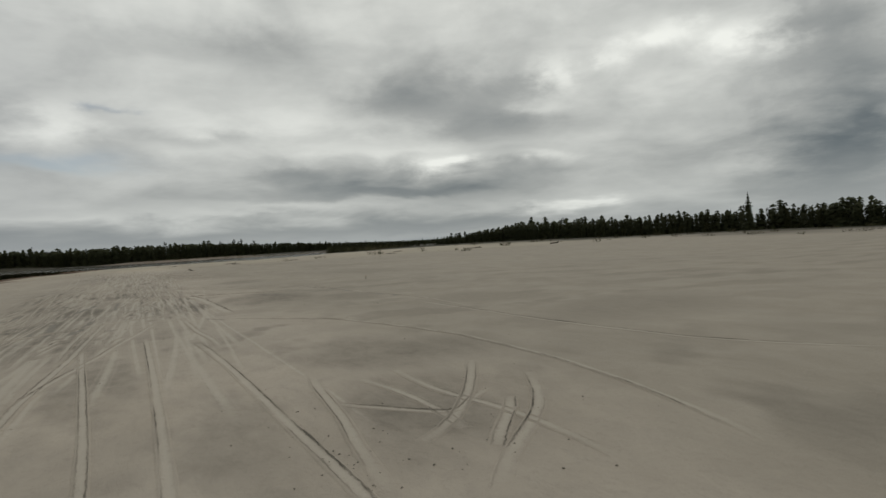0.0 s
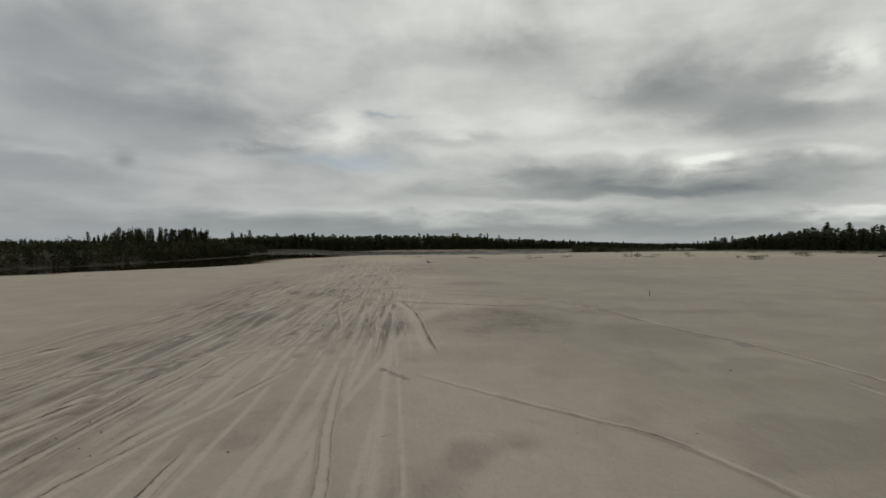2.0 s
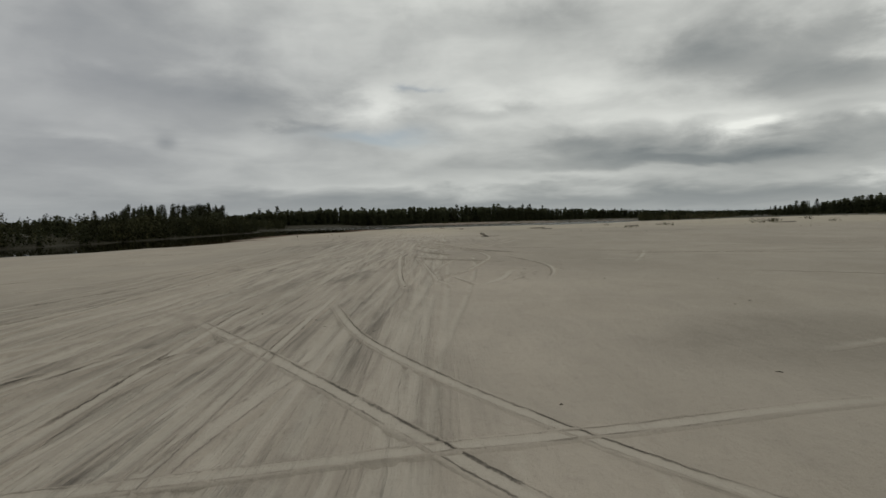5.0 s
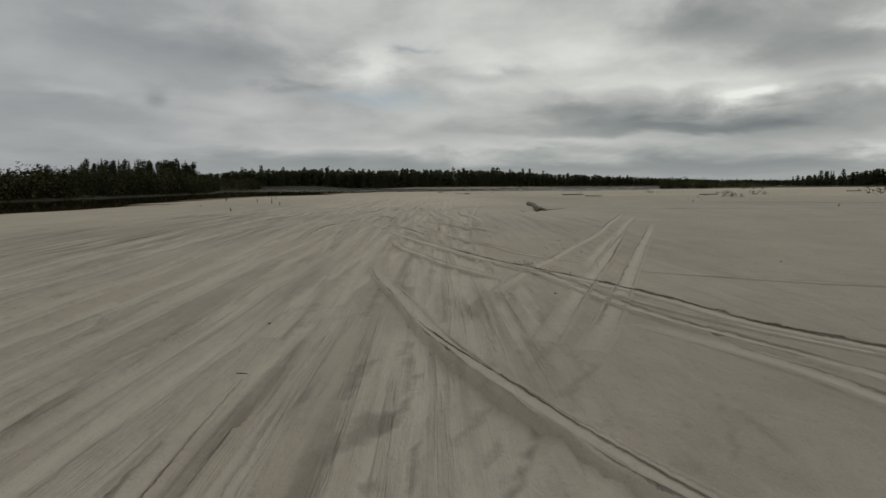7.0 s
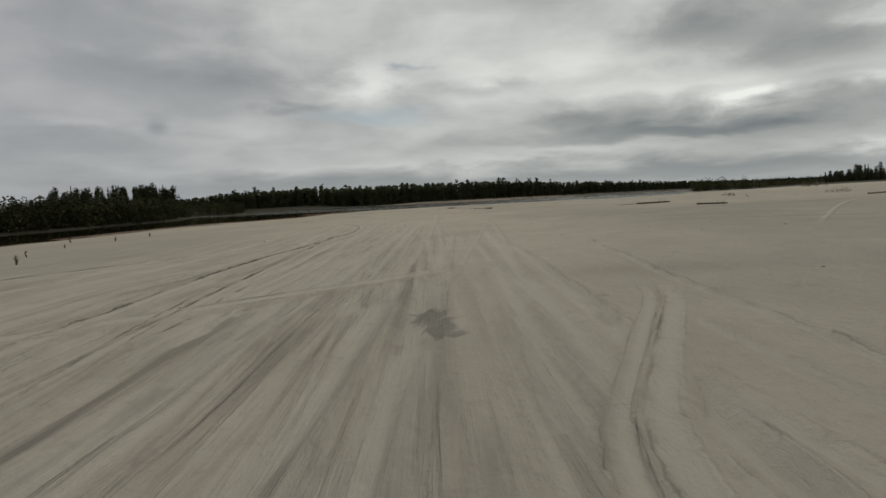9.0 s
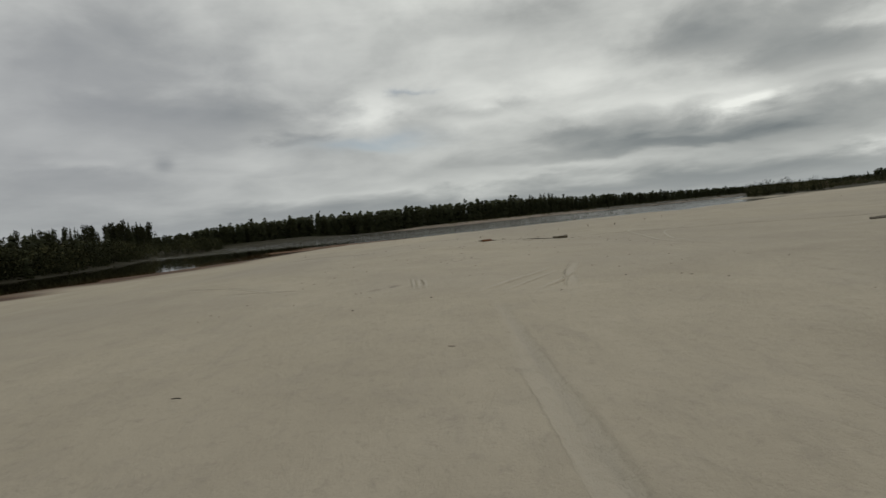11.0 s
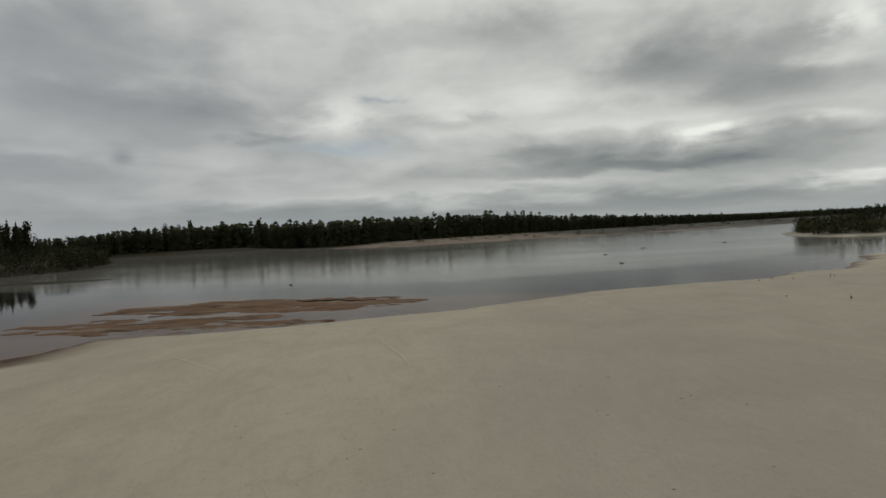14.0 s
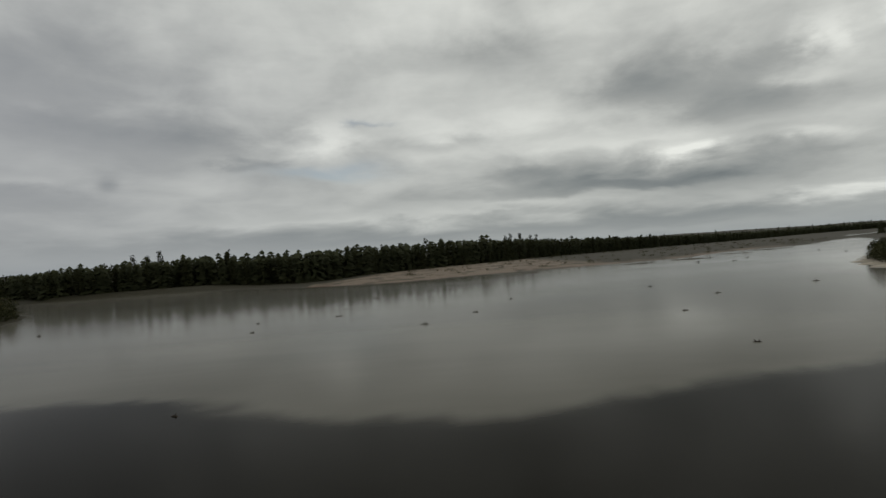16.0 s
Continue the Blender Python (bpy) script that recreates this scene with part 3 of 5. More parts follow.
# lens-edge darkening painted in as greyer sand on both sides of the driven lane
edge_falloff = np.maximum(smooth(1.5, 11, gx + 1.2 * waves(gx, gy, 15.0, 91, 2)), 0.55 * smooth(-3.5, -14, gx)) * (1 - 0.5 * smooth(170, 195, gy)) * smooth(300, 270, gy)
rng = np.random.RandomState(4)
# the fan of old tracks running down the bar
for i in range(230):
    y0 = rng.uniform(22, 150)
    length = rng.uniform(10, 42)
    x0 = rng.uniform(-12.5, 1.6) if y0 < 100 else rng.uniform(-8.5, 1.2)
    slope = rng.normal(0.02, 0.035)
    bend = rng.normal(0, 0.5)
    pts = [(x0 + slope * length * k + bend * math.sin(2.2 * k), y0 + length * k) for k in (0, 0.35, 0.7, 1)]
    track(pts, rng.uniform(0.12, 0.32), rng.uniform(0.02, 0.06), rng.uniform(0.012, 0.04), rng.uniform(0.12, 0.6), i, True)
# short dark scrapes where wheels dug in
for i in range(64):
    y0 = rng.uniform(38, 86)
    x0 = rng.uniform(-13, -2.5) + (y0 - 60) * 0.06
    n = rng.uniform(1.6, 5.5)
    track([(x0, y0), (x0 + 0.06 * n, y0 + n / 2), (x0 + 0.16 * n, y0 + n)], rng.uniform(0.3, 0.62), 0.05, 0.04, rng.uniform(0.7, 1.4), 100 + i)
track([(14.4, 49), (14.2, 40), (14.2, 30.6), (15.5, 23.5), (19, 18)], 0.30, 0.05, 0.03, 0.9, 1)
track([(1.0, 50.4), (2.4, 48.5), (4.1, 46.2), (5.6, 44.4), (7.2, 41.8), (8.4, 36.5), (8.9, 31), (8.9, 26), (8.2, 20.5), (7.0, 16)], 0.36, 0.05, 0.045, 0.9, 2)
track([(-0.9, 41), (-0.5, 35.5), (-0.2, 26.7), (0.0, 20.5), (0.1, 14)], 0.36, 0.06, 0.04, 0.85, 3)
track([(-5.7, 44), (-5.4, 39), (-4.7, 30), (-4.2, 22.7), (-3.9, 14)], 0.30, 0.05, 0.03, 0.7, 4)
track([(-3.0, 45), (-2.9, 40), (-2.8, 30), (-2.8, 21.7), (-2.9, 14)], 0.34, 0.05, 0.03, 0.7, 5)
track([(1.9, 30), (1.4, 27.2), (1.1, 24.0), (0.7, 21.5), (0.3, 18)], 0.36, 0.05, 0.04, 0.9, 51)
track([(1.0, 20.7), (1.9, 21.1), (3.2, 22.1), (4.9, 24.3), (7.2, 28.0)], 0.4, 0.05, 0.04, 0.8, 52)
track([(5.6, 23.4), (4.7, 22.0), (3.4, 20.5), (2.6, 19.4)], 0.4, 0.05, 0.04, 1.0, 53)
track([(7.6, 25.6), (7.2, 24.7), (5.4, 21.8), (2.6, 19.1), (1.4, 17.5)], 0.4, 0.05, 0.04, 0.8, 54)
track([(0.6, 25.8), (1.4, 25.0), (3.3, 22.6), (4.2, 23.1), (6, 24.5)], 0.3, 0.04, 0.03, 0.7, 55)
track([(-5.0, 56), (-5.3, 51.6), (-5.9, 39.0), (-6.4, 31.2), (-6.6, 25)], 0.4, 0.05, 0.04, 0.8, 56)
track([(-2.0, 52), (-5.3, 37), (-6.2, 32.6), (-6.7, 28)], 0.36, 0.05, 0.03, 0.8, 57)
track([(2.6, 28), (3.2, 24), (3.0, 20.5)], 0.34, 0.04, 0.03, 0.7, 7)
track([(4.2, 29), (4.0, 25), (4.6, 21), (4.4, 17)], 0.34, 0.04, 0.03, 0.6, 8)
track([(-8.1, 88.1), (-4.6, 78.5), (-1.9, 73.9), (0.7, 71.8), (5.3, 69.2), (9.5, 68.4), (12.6, 69.6)], 0.34, 0.06, 0.04, 0.8, 9)
track([(0.8, 74), (1.0, 71.4), (1.7, 65.8), (1.95, 62.2), (2.05, 59.0), (2.2, 55), (2.4, 51)], 0.9, 0.05, 0.06, 0.9, 80)
track([(-5.7, 92.3), (4.7, 78.7), (9.7, 73.7), (15, 70)], 0.28, 0.05, 0.03, 0.85, 11)
track([(-7.5, 86), (-2.4, 80), (3.5, 72.5), (4.8, 64)], 0.28, 0.03, 0.02, 0.5, 12)
track([(-0.6, 122.5), (-0.5, 120.5), (0.2, 117.4), (0.7, 115.3), (1.1, 114.2), (1.5, 113.3), (2.0, 112.4), (3.4, 110.6)], 0.30, 0.035, 0.06, 0.85, 13)
track([(-1.4, 130), (-0.2, 126.6), (1.8, 121.8), (2.8, 119.7), (3.8, 117.3), (4.1, 116.3), (5.4, 114.4), (8, 111)], 0.26, 0.05, 0.035, 0.95, 14)
track([(1.2, 124), (2.3, 120.7), (3.0, 117.1), (3.6, 115.6), (4.3, 114.0), (5.6, 111.6)], 0.30, 0.035, 0.05, 0.7, 15)
track([(3.2, 121.5), (4.5, 120.3), (5.7, 119.6), (7.4, 118.8), (11, 117.6)], 0.24, 0.05, 0.025, 0.95, 16)
track([(8.1, 132.0), (4.6, 123), (2.1, 116.7), (1.2, 114.2)], 0.34, 0.03, 0.03, 0.45, 17)
track([(9.1, 131.9), (5.5, 123.5), (2.7, 116.7), (1.4, 113.9)], 0.34, 0.03, 0.03, 0.5, 18)
track([(10.3, 139), (8.7, 134.9), (5.6, 127.4), (3.95, 123.9), (2.6, 121.0), (1.9, 119.4), (1.0, 117)], 0.30, 0.03, 0.03, 0.9, 19)
track([(9.8, 136), (8.2, 132.1), (5.4, 125.5), (4.4, 123.2), (3.7, 121.4), (3.2, 119)], 0.34, 0.03, 0.03, 0.4, 58)
track([(-0.65, 127), (-0.4, 124.8), (0.1, 123.4), (0.5, 122.3), (0.8, 121.4), (1.4, 120.2), (2.2, 118.8)], 0.26, 0.03, 0.045, 0.8, 59)
track([(-0.2, 132), (0.4, 129.7), (1.3, 126.3), (2.1, 124.3), (2.6, 123.0), (3.6, 121.6), (5, 120.2)], 0.2, 0.03, 0.03, 0.8, 60)
track([(0.2, 119), (0.2, 116.9), (1.5, 113.3), (2.5, 111.6), (3.6, 110.2)], 0.16, 0.03, 0.02, 0.8, 61)
track([(-0.3, 128), (-0.1, 126.1), (1.5, 122.2), (3.5, 116.9), (4.8, 114.8), (5.6, 112.9), (5.8, 110.6), (6.4, 108.4)], 0.16, 0.03, 0.02, 0.9, 62)
track([(0.0, 110.8), (0.4, 109.9), (1.1, 109.2), (1.9, 108.4), (2.8, 107.8), (3.8, 107.2)], 0.12, 0.02, 0.02, 0.8, 63)
track([(-0.3, 112), (-0.1, 110.4), (0.2, 107.3), (0.4, 105.8), (0.5, 103)], 0.14, 0.02, 0.02, 0.5, 64)
track([(2.6, 111), (2.0, 108.2), (1.6, 106.6), (1.4, 105.8), (1.0, 103)], 0.2, 0.02, 0.02, 0.3, 65)
track([(-0.35, 103), (-0.45, 105.6), (-0.55, 107.1), (-0.75, 111.0), (-0.9, 115)], 0.12, 0.03, 0.03, 0.9, 66)
track([(2.1, 141), (2.0, 138.2), (2.0, 136.6), (2.2, 135.5), (2.4, 134), (2.6, 131)], 0.3, 0.02, 0.03, 0.2, 67)
track([(0.9, 139.5), (1.1, 136.7), (1.2, 135.6), (1.4, 134.2), (1.7, 131)], 0.22, 0.02, 0.02, 0.5, 68)
track([(3.1, 149.5), (2.6, 147.2), (1.35, 144.2), (0.75, 142.5), (0.45, 139)], 0.2, 0.03, 0.03, 0.15, 69)
track([(-4.2, 171.8), (-3.9, 155), (-3.4, 145.2), (-3.3, 138.8), (-3.6, 135)], 0.24, 0.03, 0.03, 0.7, 70)
track([(-0.7, 52), (-0.6, 48.1), (-0.4, 44.0), (-0.1, 40.7), (0.0, 36)], 0.34, 0.03, 0.03, 0.4, 71)
track([(-5.4, 58), (-5.7, 55.3), (-6.2, 46.8), (-6.3, 43.0), (-6.4, 38)], 0.36, 0.04, 0.03, 0.8, 72)
track([(12.6, 76), (12.9, 71.5), (14.0, 66.5), (14.8, 57.9), (15.6, 53.1), (15.6, 47.7), (14.9, 40)], 0.22, 0.03, 0.02, 0.9, 73)
track([(-2.2, 94.7), (0.1, 87.6), (4.5, 81.7), (7.8, 80.0), (10.4, 76.0), (12.7, 71.0), (13.9, 67.0), (15, 63)], 0.24, 0.03, 0.02, 0.8, 74)
track([(-2.2, 98), (-2.0, 92.0), (-1.7, 78), (-1.4, 65.2), (-1.6, 59.9), (-1.8, 54)], 0.3, 0.03, 0.03, 0.6, 75)
track([(-4.2, 96), (-4.0, 92.3), (-2.8, 69.6), (-2.2, 64.1), (-1.7, 59.9), (-1.4, 55)], 0.3, 0.03, 0.03, 0.9, 76)
track([(-1.2, 113), (-0.2, 111.7), (1.5, 109.1), (2.7, 108.1), (3.5, 107.7), (4.3, 107.1), (6.0, 106)], 0.28, 0.04, 0.045, 0.8, 21)
track([(2.2, 117.5), (3.6, 114.5), (4.1, 111), (4.0, 109), (3.6, 107.2), (3.2, 105.6), (2.6, 103.3), (1.7, 101.2), (1.2, 100.2), (1.1, 99.4), (1.3, 98.6), (1.6, 97.5), (2.0, 95.5)], 0.3, 0.04, 0.05, 0.75, 22)
track([(1.3, 101.9), (1.8, 100.5), (2.0, 99.7), (2.3, 98.4), (2.8, 96.6)], 0.26, 0.03, 0.03, 0.4, 81)
track([(4.6, 103.4), (4.0, 100.8), (3.6, 99.3), (3.1, 98.0), (2.4, 96.3)], 0.5, 0.03, 0.03, 0.6, 82)
track([(0.2, 109), (0.4, 106.8), (0.9, 101.8), (1.1, 99.3), (1.2, 97.2)], 0.2, 0.03, 0.03, 0.9, 83)
track([(-2.0, 133.6), (-2.4, 132.5), (-2.8, 131.1), (-3.0, 130.3), (-3.1, 129), (-3.2, 126.6)], 0.34, 0.04, 0.03, 1.1, 84)
track([(-0.9, 131), (-0.7, 129.9), (-0.3, 128.7), (-0.1, 128.1), (0.1, 127.5), (0.5, 125.8)], 0.26, 0.03, 0.04, 0.8, 85)
track([(0.2, 132.8), (0.9, 131.1), (1.6, 129.7), (1.9, 129.0), (2.3, 128.4), (3.2, 127.0)], 0.2, 0.03, 0.04, 0.9, 86)
track([(0.9, 132), (0.9, 129.8), (0.9, 128.3), (0.8, 127.4), (0.7, 125.2)], 0.28, 0.03, 0.03, 0.7, 87)
track([(-1.3, 116), (-1.1, 111.7), (-0.9, 108), (-0.7, 105.1), (-0.5, 101.9), (-0.3, 99.6), (-0.1, 98.0), (0.2, 95.5)], 0.28, 0.045, 0.05, 0.85, 23)
track([(4.4, 112.5), (5.7, 108.8), (6.4, 105.1), (6.2, 102.1), (5.8, 100.3), (5.1, 97.6)], 0.28, 0.05, 0.04, 0.8, 24)
track([(-4.2, 140), (-4.4, 145.4), (-4.5, 149), (-4.7, 154.5), (-3.9, 161.5), (-3.6, 167), (-4.4, 171.9), (-6.5, 174)], 0.34, 0.05, 0.04, 0.8, 25)
track([(-3.0, 141.5), (-3.2, 144.0), (-3.6, 147), (-4.0, 151)], 0.3, 0.05, 0.03, 0.9, 26)
track([(3.4, 149.5), (2.9, 147.2), (1.6, 144.2), (1.0, 142.5), (0.7, 139)], 0.34, 0.03, 0.03, 0.2, 27)
track([(0.4, 143), (0.5, 140.1), (0.6, 137.6), (0.8, 136.2), (0.8, 133)], 0.34, 0.045, 0.035, 0.75, 28)
for k in range(3):
    track([(-1.75 + 0.16 * k, 192.6 - 0.4 * k), (-1.6 + 0.16 * k, 190.3), (-1.5 + 0.15 * k, 188.3)], 0.14, 0.035, 0.015, 0.35, 30 + k)
track([(2.6, 192.2), (1.7, 190.5), (0.9, 189.1), (0.4, 188.1), (0.0, 187.4), (-0.6, 186.2)], 0.3, 0.03, 0.03, 0.15, 34)
track([(2.6, 191.2), (2.1, 190.3), (1.1, 188.3), (0.6, 187.3), (0.1, 186.2)], 0.2, 0.02, 0.02, 0.15, 33)
track([(2.8, 190.8), (2.4, 189.6), (1.8, 188.1), (1.3, 187.2), (0.8, 186.1)], 0.24, 0.03, 0.03, 0.2, 39)
track([(15, 220), (11.7, 213.7), (9.9, 203.8), (8.9, 198.4), (9.2, 194)], 0.22, 0.03, 0.012, 0.4, 40)
track([(-4.6, 240), (-2.6, 235.9), (-0.2, 231.5), (2.5, 228.6), (3.8, 227.4), (5.5, 226.4), (9, 225)], 0.10, 0.02, 0.008, 0.5, 41)
track([(2.4, 228.8), (3.0, 229.5), (4.0, 230.6), (6.0, 232.3), (7.5, 233.4)], 0.14, 0.02, 0.006, 0.3, 42)
track([(-11, 210.6), (-9.0, 211.1), (-7.6, 211.5), (-5.7, 210.9), (-4.4, 210)], 0.14, 0.02, 0.008, 0.3, 43)
track([(-1.0, 211.2), (-1.5, 209.3), (-1.9, 207.6), (-2.4, 205.6)], 0.4, 0.03, 0.03, 0.1, 44)
track([(-11, 258.6), (-8.5, 258.4), (-6.1, 258.0), (-3.8, 256.1), (-2.6, 254.8)], 0.2, 0.02, 0.008, 0.3, 45)
track([(-2.2, 255), (-1.5, 252.4), (-0.8, 249.8), (-0.4, 247)], 0.2, 0.02, 0.008, 0.2, 46)
track([(-12.5, 254), (-10.9, 252.5), (-9.1, 250.4), (-7.2, 248)], 0.2, 0.02, 0.008, 0.2, 47)
track([(-8.2, 192.3), (-7.1, 192.3), (-6.3, 192.2), (-5.4, 192.0), (-4.4, 191.6)], 0.14, 0.02, 0.008, 0.3, 48)
track([(3.4, 193), (2.5, 190.1), (2.2, 188.9), (2.1, 188.1), (1.9, 187.3), (1.6, 185.8)], 0.34, 0.03, 0.035, 0.3, 35)
track([(-12, 197.6), (-10.7, 196.7), (-9.1, 195.4), (-7.2, 193.6), (-5.9, 192.0), (-5.2, 191.0), (-4.9, 189.8)], 0.16, 0.02, 0.01, 0.3, 36)
track([(7, 216), (11, 213), (18, 210), (30, 204)], 0.2, 0.02, 0.01, 0.2, 37)
track([(9, 196), (11, 205), (14, 212), (22, 220)], 0.2, 0.02, 0.01, 0.2, 38)
# wide drifts of loose tracks crossing on the right of the bar
for i in range(16):
    y0, x0 = rng.uniform(84, 200), rng.uniform(11, 45)
    n = min(rng.uniform(10, 34), 2 * (x0 - 6.5))
    a = rng.normal(0.15, 0.35)
    track([(x0 - n * math.cos(a) / 2, y0 - n * math.sin(a) / 2), (x0, y0 + rng.normal(0, 0.5)), (x0 + n * math.cos(a) / 2, y0 + n * math.sin(a) / 2)], rng.uniform(0.2, 0.32), 0.03, 0.015, rng.uniform(0.3, 0.7), 200 + i)
for i in range(22):
    y0, x0 = rng.uniform(35, 170), rng.uniform(-30, -9)
    n = rng.uniform(8, 22)
    a = rng.normal(0.9, 0.45)
    track([(x0, y0), (x0 + n * math.cos(a) / 2, y0 + n * math.sin(a) / 2 + 0.3), (x0 + n * math.cos(a), y0 + n * math.sin(a))], rng.uniform(0.3, 0.5), 0.04, 0.03, rng.uniform(0.3, 0.85), 300 + i)
# damp areas; the two at the log and its branches paint the shade beneath
for i, (cx, cy, rx, ry, a) in enumerate(((7.2, 61, 4.8, 8, 0.85), (12, 57, 4, 6, 0.6), (3.2, 23.5, 3.6, 4.5, 0.7), (-1.2, 24, 1.6, 5, 0.5), (5.5, 31, 4, 4.5, 0.75), (-4.5, 33, 1.6, 8, 0.6), (22, 34, 9, 6, 0.45), (18, 46, 8, 5, 0.4), (-8.5, 53, 3.0, 6, 1.1), (-7.2, 62, 2.6, 6, 1.1), (-5, 77, 2.6, 5, 0.9), (-9.5, 69, 3, 5, 1.0), (-10, 44, 2.6, 6, 1.0), (-6.3, 44, 1.8, 6, 0.8),
        (-3, 60, 1.4, 6, 0.4), (6.3, 143.35, 0.35, 0.4, 0.8), (6.4, 141.2, 0.35, 0.45, 0.4), (-0.3, 146.4, 0.42, 0.75, 0.9), (-1.55, 136.4, 0.22, 0.55, 1.0), (-2.1, 190.1, 0.2, 0.3, 0.5), (-2.5, 189.5, 0.2, 0.25, 0.5), (-2.5, 101, 1.2, 3.5, 0.75),
        (-4.5, 98, 1.2, 4, 0.6), (3.5, 150, 3.0, 1.2, 0.35), (6, 124, 3.0, 5, 0.35), (24, 150, 12, 8, 0.3), (35, 120, 14, 8, 0.3), (26, 90, 9, 10, 0.3), (8, 88, 4, 3, 0.5), (20, 176, 9, 4, 0.35))):
    damp_and_shade_patch(cx, cy, rx, ry, a, i)
for i, (x, y) in enumerate(((7.1, 105), (7.1, 104.55), (5.85, 104.4), (5.5, 104.1), (6.1, 104.1), (6.2, 103.85), (5.05, 103), (5.0, 102.65), (6.6, 103.3), (5.35, 101.6), (5.42, 101.35), (5.15, 101), (5.1, 100.5), (4.65, 101.25),
                            (4.8, 101), (4.6, 100.55), (4.55, 99.8), (4.4, 99.5), (4.47, 99.35), (4.37, 99.15), (4.2, 98.95), (4.05, 98.6), (4.6, 99.15), (4.45, 98.7), (6.7, 102.4), (6.65, 102.8), (5.55, 105.3), (5.15, 105.5))):
    footprint(x, y, 0.5 * math.sin(i * 2.7), 0.09)
for i in range(14):
    footprint(0.2 + 5.2 * rng.uniform(0, 1), 147.4 + rng.normal(0, 0.15), rng.uniform(1, 2), 0.04)
for i in range(40):
    footprint(rng.uniform(0.5, 8), rng.uniform(183, 197), rng.uniform(-1, 1), rng.uniform(0.01, 0.03))
wet_smear(-1.36, 136.5, -1.45, 135.4, 0.13)
wet_smear(-1.75, 136.9, -1.85, 136.2, 0.1)
wet_smear(-2.42, 189.25, -2.34, 189.42, 0.05)
wet_smear(-2.14, 189.8, -2.04, 190.05, 0.05)
wet_smear(-0.25, 146.8, -0.1, 145.6, 0.16)
# scuffed damp spots where wheels and feet turned the sand over
wet_smear(-0.19, 113.17, 0.22, 113.97, 0.099, 0.72)
wet_smear(0.25, 115.88, 0.32, 114.18, 0.061, 0.65)
wet_smear(0.35, 113.4, 0.4, 112.84, 0.044, 0.72)
wet_smear(-0.33, 117.01, -0.31, 118.88, 0.077, 0.72)
wet_smear(-0.12, 119.42, 0.11, 117.58, 0.061, 0.58)
wet_smear(-1.15, 116.05, -1.11, 117.73, 0.061, 0.58)
wet_smear(-0.55, 114.03, -0.5, 114.38, 0.033, 0.72)
wet_smear(-0.24, 114.24, -0.06, 115.1, 0.088, 0.58)
wet_smear(0.09, 112.85, 0.18, 112.97, 0.061, 0.72)
wet_smear(0.81, 113.07, 0.96, 113.43, 0.044, 0.65)
wet_smear(0.94, 112.8, 1.22, 113.57, 0.039, 0.79)
wet_smear(0.62, 113.38, 0.89, 113.9, 0.055, 0.5)
wet_smear(1.49, 113.99, 1.99, 114.83, 0.055, 0.65)
wet_smear(1.35, 114.66, 1.99, 116.13, 0.055, 0.5)
wet_smear(1.77, 114.85, 2.64, 116.49, 0.05, 0.5)
wet_smear(2.63, 113.93, 2.27, 113.01, 0.033, 0.58)
wet_smear(2.29, 113.75, 1.97, 112.9, 0.039, 0.5)
wet_smear(2.68, 113.72, 2.63, 113.05, 0.039, 0.5)
wet_smear(-7.99, 49.87, -7.89, 50.9, 0.16, 1.6)
wet_smear(-6.68, 49.36, -6.55, 50.79, 0.15, 1.4)
wet_smear(-7.99, 51.85, -8.3, 56.22, 0.17, 1.6)
wet_smear(-6.33, 50.99, -6.35, 53.16, 0.14, 1.2)
wet_smear(-6.14, 53.76, -6.01, 56.07, 0.14, 1.4)
wet_smear(-8.79, 50.66, -9.37, 54.02, 0.14, 1.2)
wet_smear(-11.78, 61.5, -10.64, 67.83, 0.18, 1.2)
wet_smear(-7.5, 62.82, -6.53, 68.12, 0.17, 1)
wet_smear(-4.91, 62.51, -4.9, 69.12, 0.14, 1)
wet_smear(-4.9, 49.42, -4.36, 49.57, 0.11, 1)
wet_smear(0.64, 50.1, 1.42, 48.56, 0.11, 1)
wet_smear(12.23, 71.61, 13.78, 66.45, 0.11, 1.2)
wet_smear(13.78, 66.45, 14.47, 60.31, 0.13, 1.6)
wet_smear(14.47, 60.31, 14.57, 56.14, 0.11, 1.4)
wet_smear(14.57, 56.14, 15.22, 53.29, 0.11, 1.6)
wet_smear(-0.2, 198.85, 0.14, 199.06, 0.037, 1.1)
wet_smear(0.38, 198.71, 0.41, 198.4, 0.05, 0.96)
wet_smear(-0.4, 197.93, -0.46, 197.64, 0.043, 1.1)
wet_smear(-0.23, 197.68, -0.1, 197.43, 0.062, 0.96)
wet_smear(-0.53, 197.22, -0.31, 197.09, 0.05, 1.1)
wet_smear(-0.02, 197.29, 0.09, 197.32, 0.037, 0.96)
wet_smear(-1.04, 198.23, -0.99, 198.34, 0.037, 0.96)
wet_smear(-1.59, 197.61, -1.53, 197.72, 0.037, 0.96)
wet_smear(-1.38, 197.3, -1.28, 197.37, 0.037, 0.8)
wet_smear(0.68, 196.84, 0.79, 196.93, 0.031, 0.96)
wet_smear(1.17, 197.14, 1.23, 197.11, 0.025, 1.1)
wet_smear(1.54, 197.48, 1.61, 197.41, 0.019, 0.96)
wet_smear(2.72, 197.83, 2.83, 197.91, 0.043, 0.72)
wet_smear(1.94, 196.77, 1.96, 196.68, 0.019, 0.96)
wet_smear(0.5, 197.17, 0.56, 197.14, 0.019, 0.8)
wet_smear(0, 197.81, 0.1, 197.81, 0.031, 0.8)
wet_smear(2.49, 198.25, 2.59, 198.11, 0.019, 0.96)
wet_smear(0.04, 198.28, 0.11, 198.34, 0.037, 0.8)
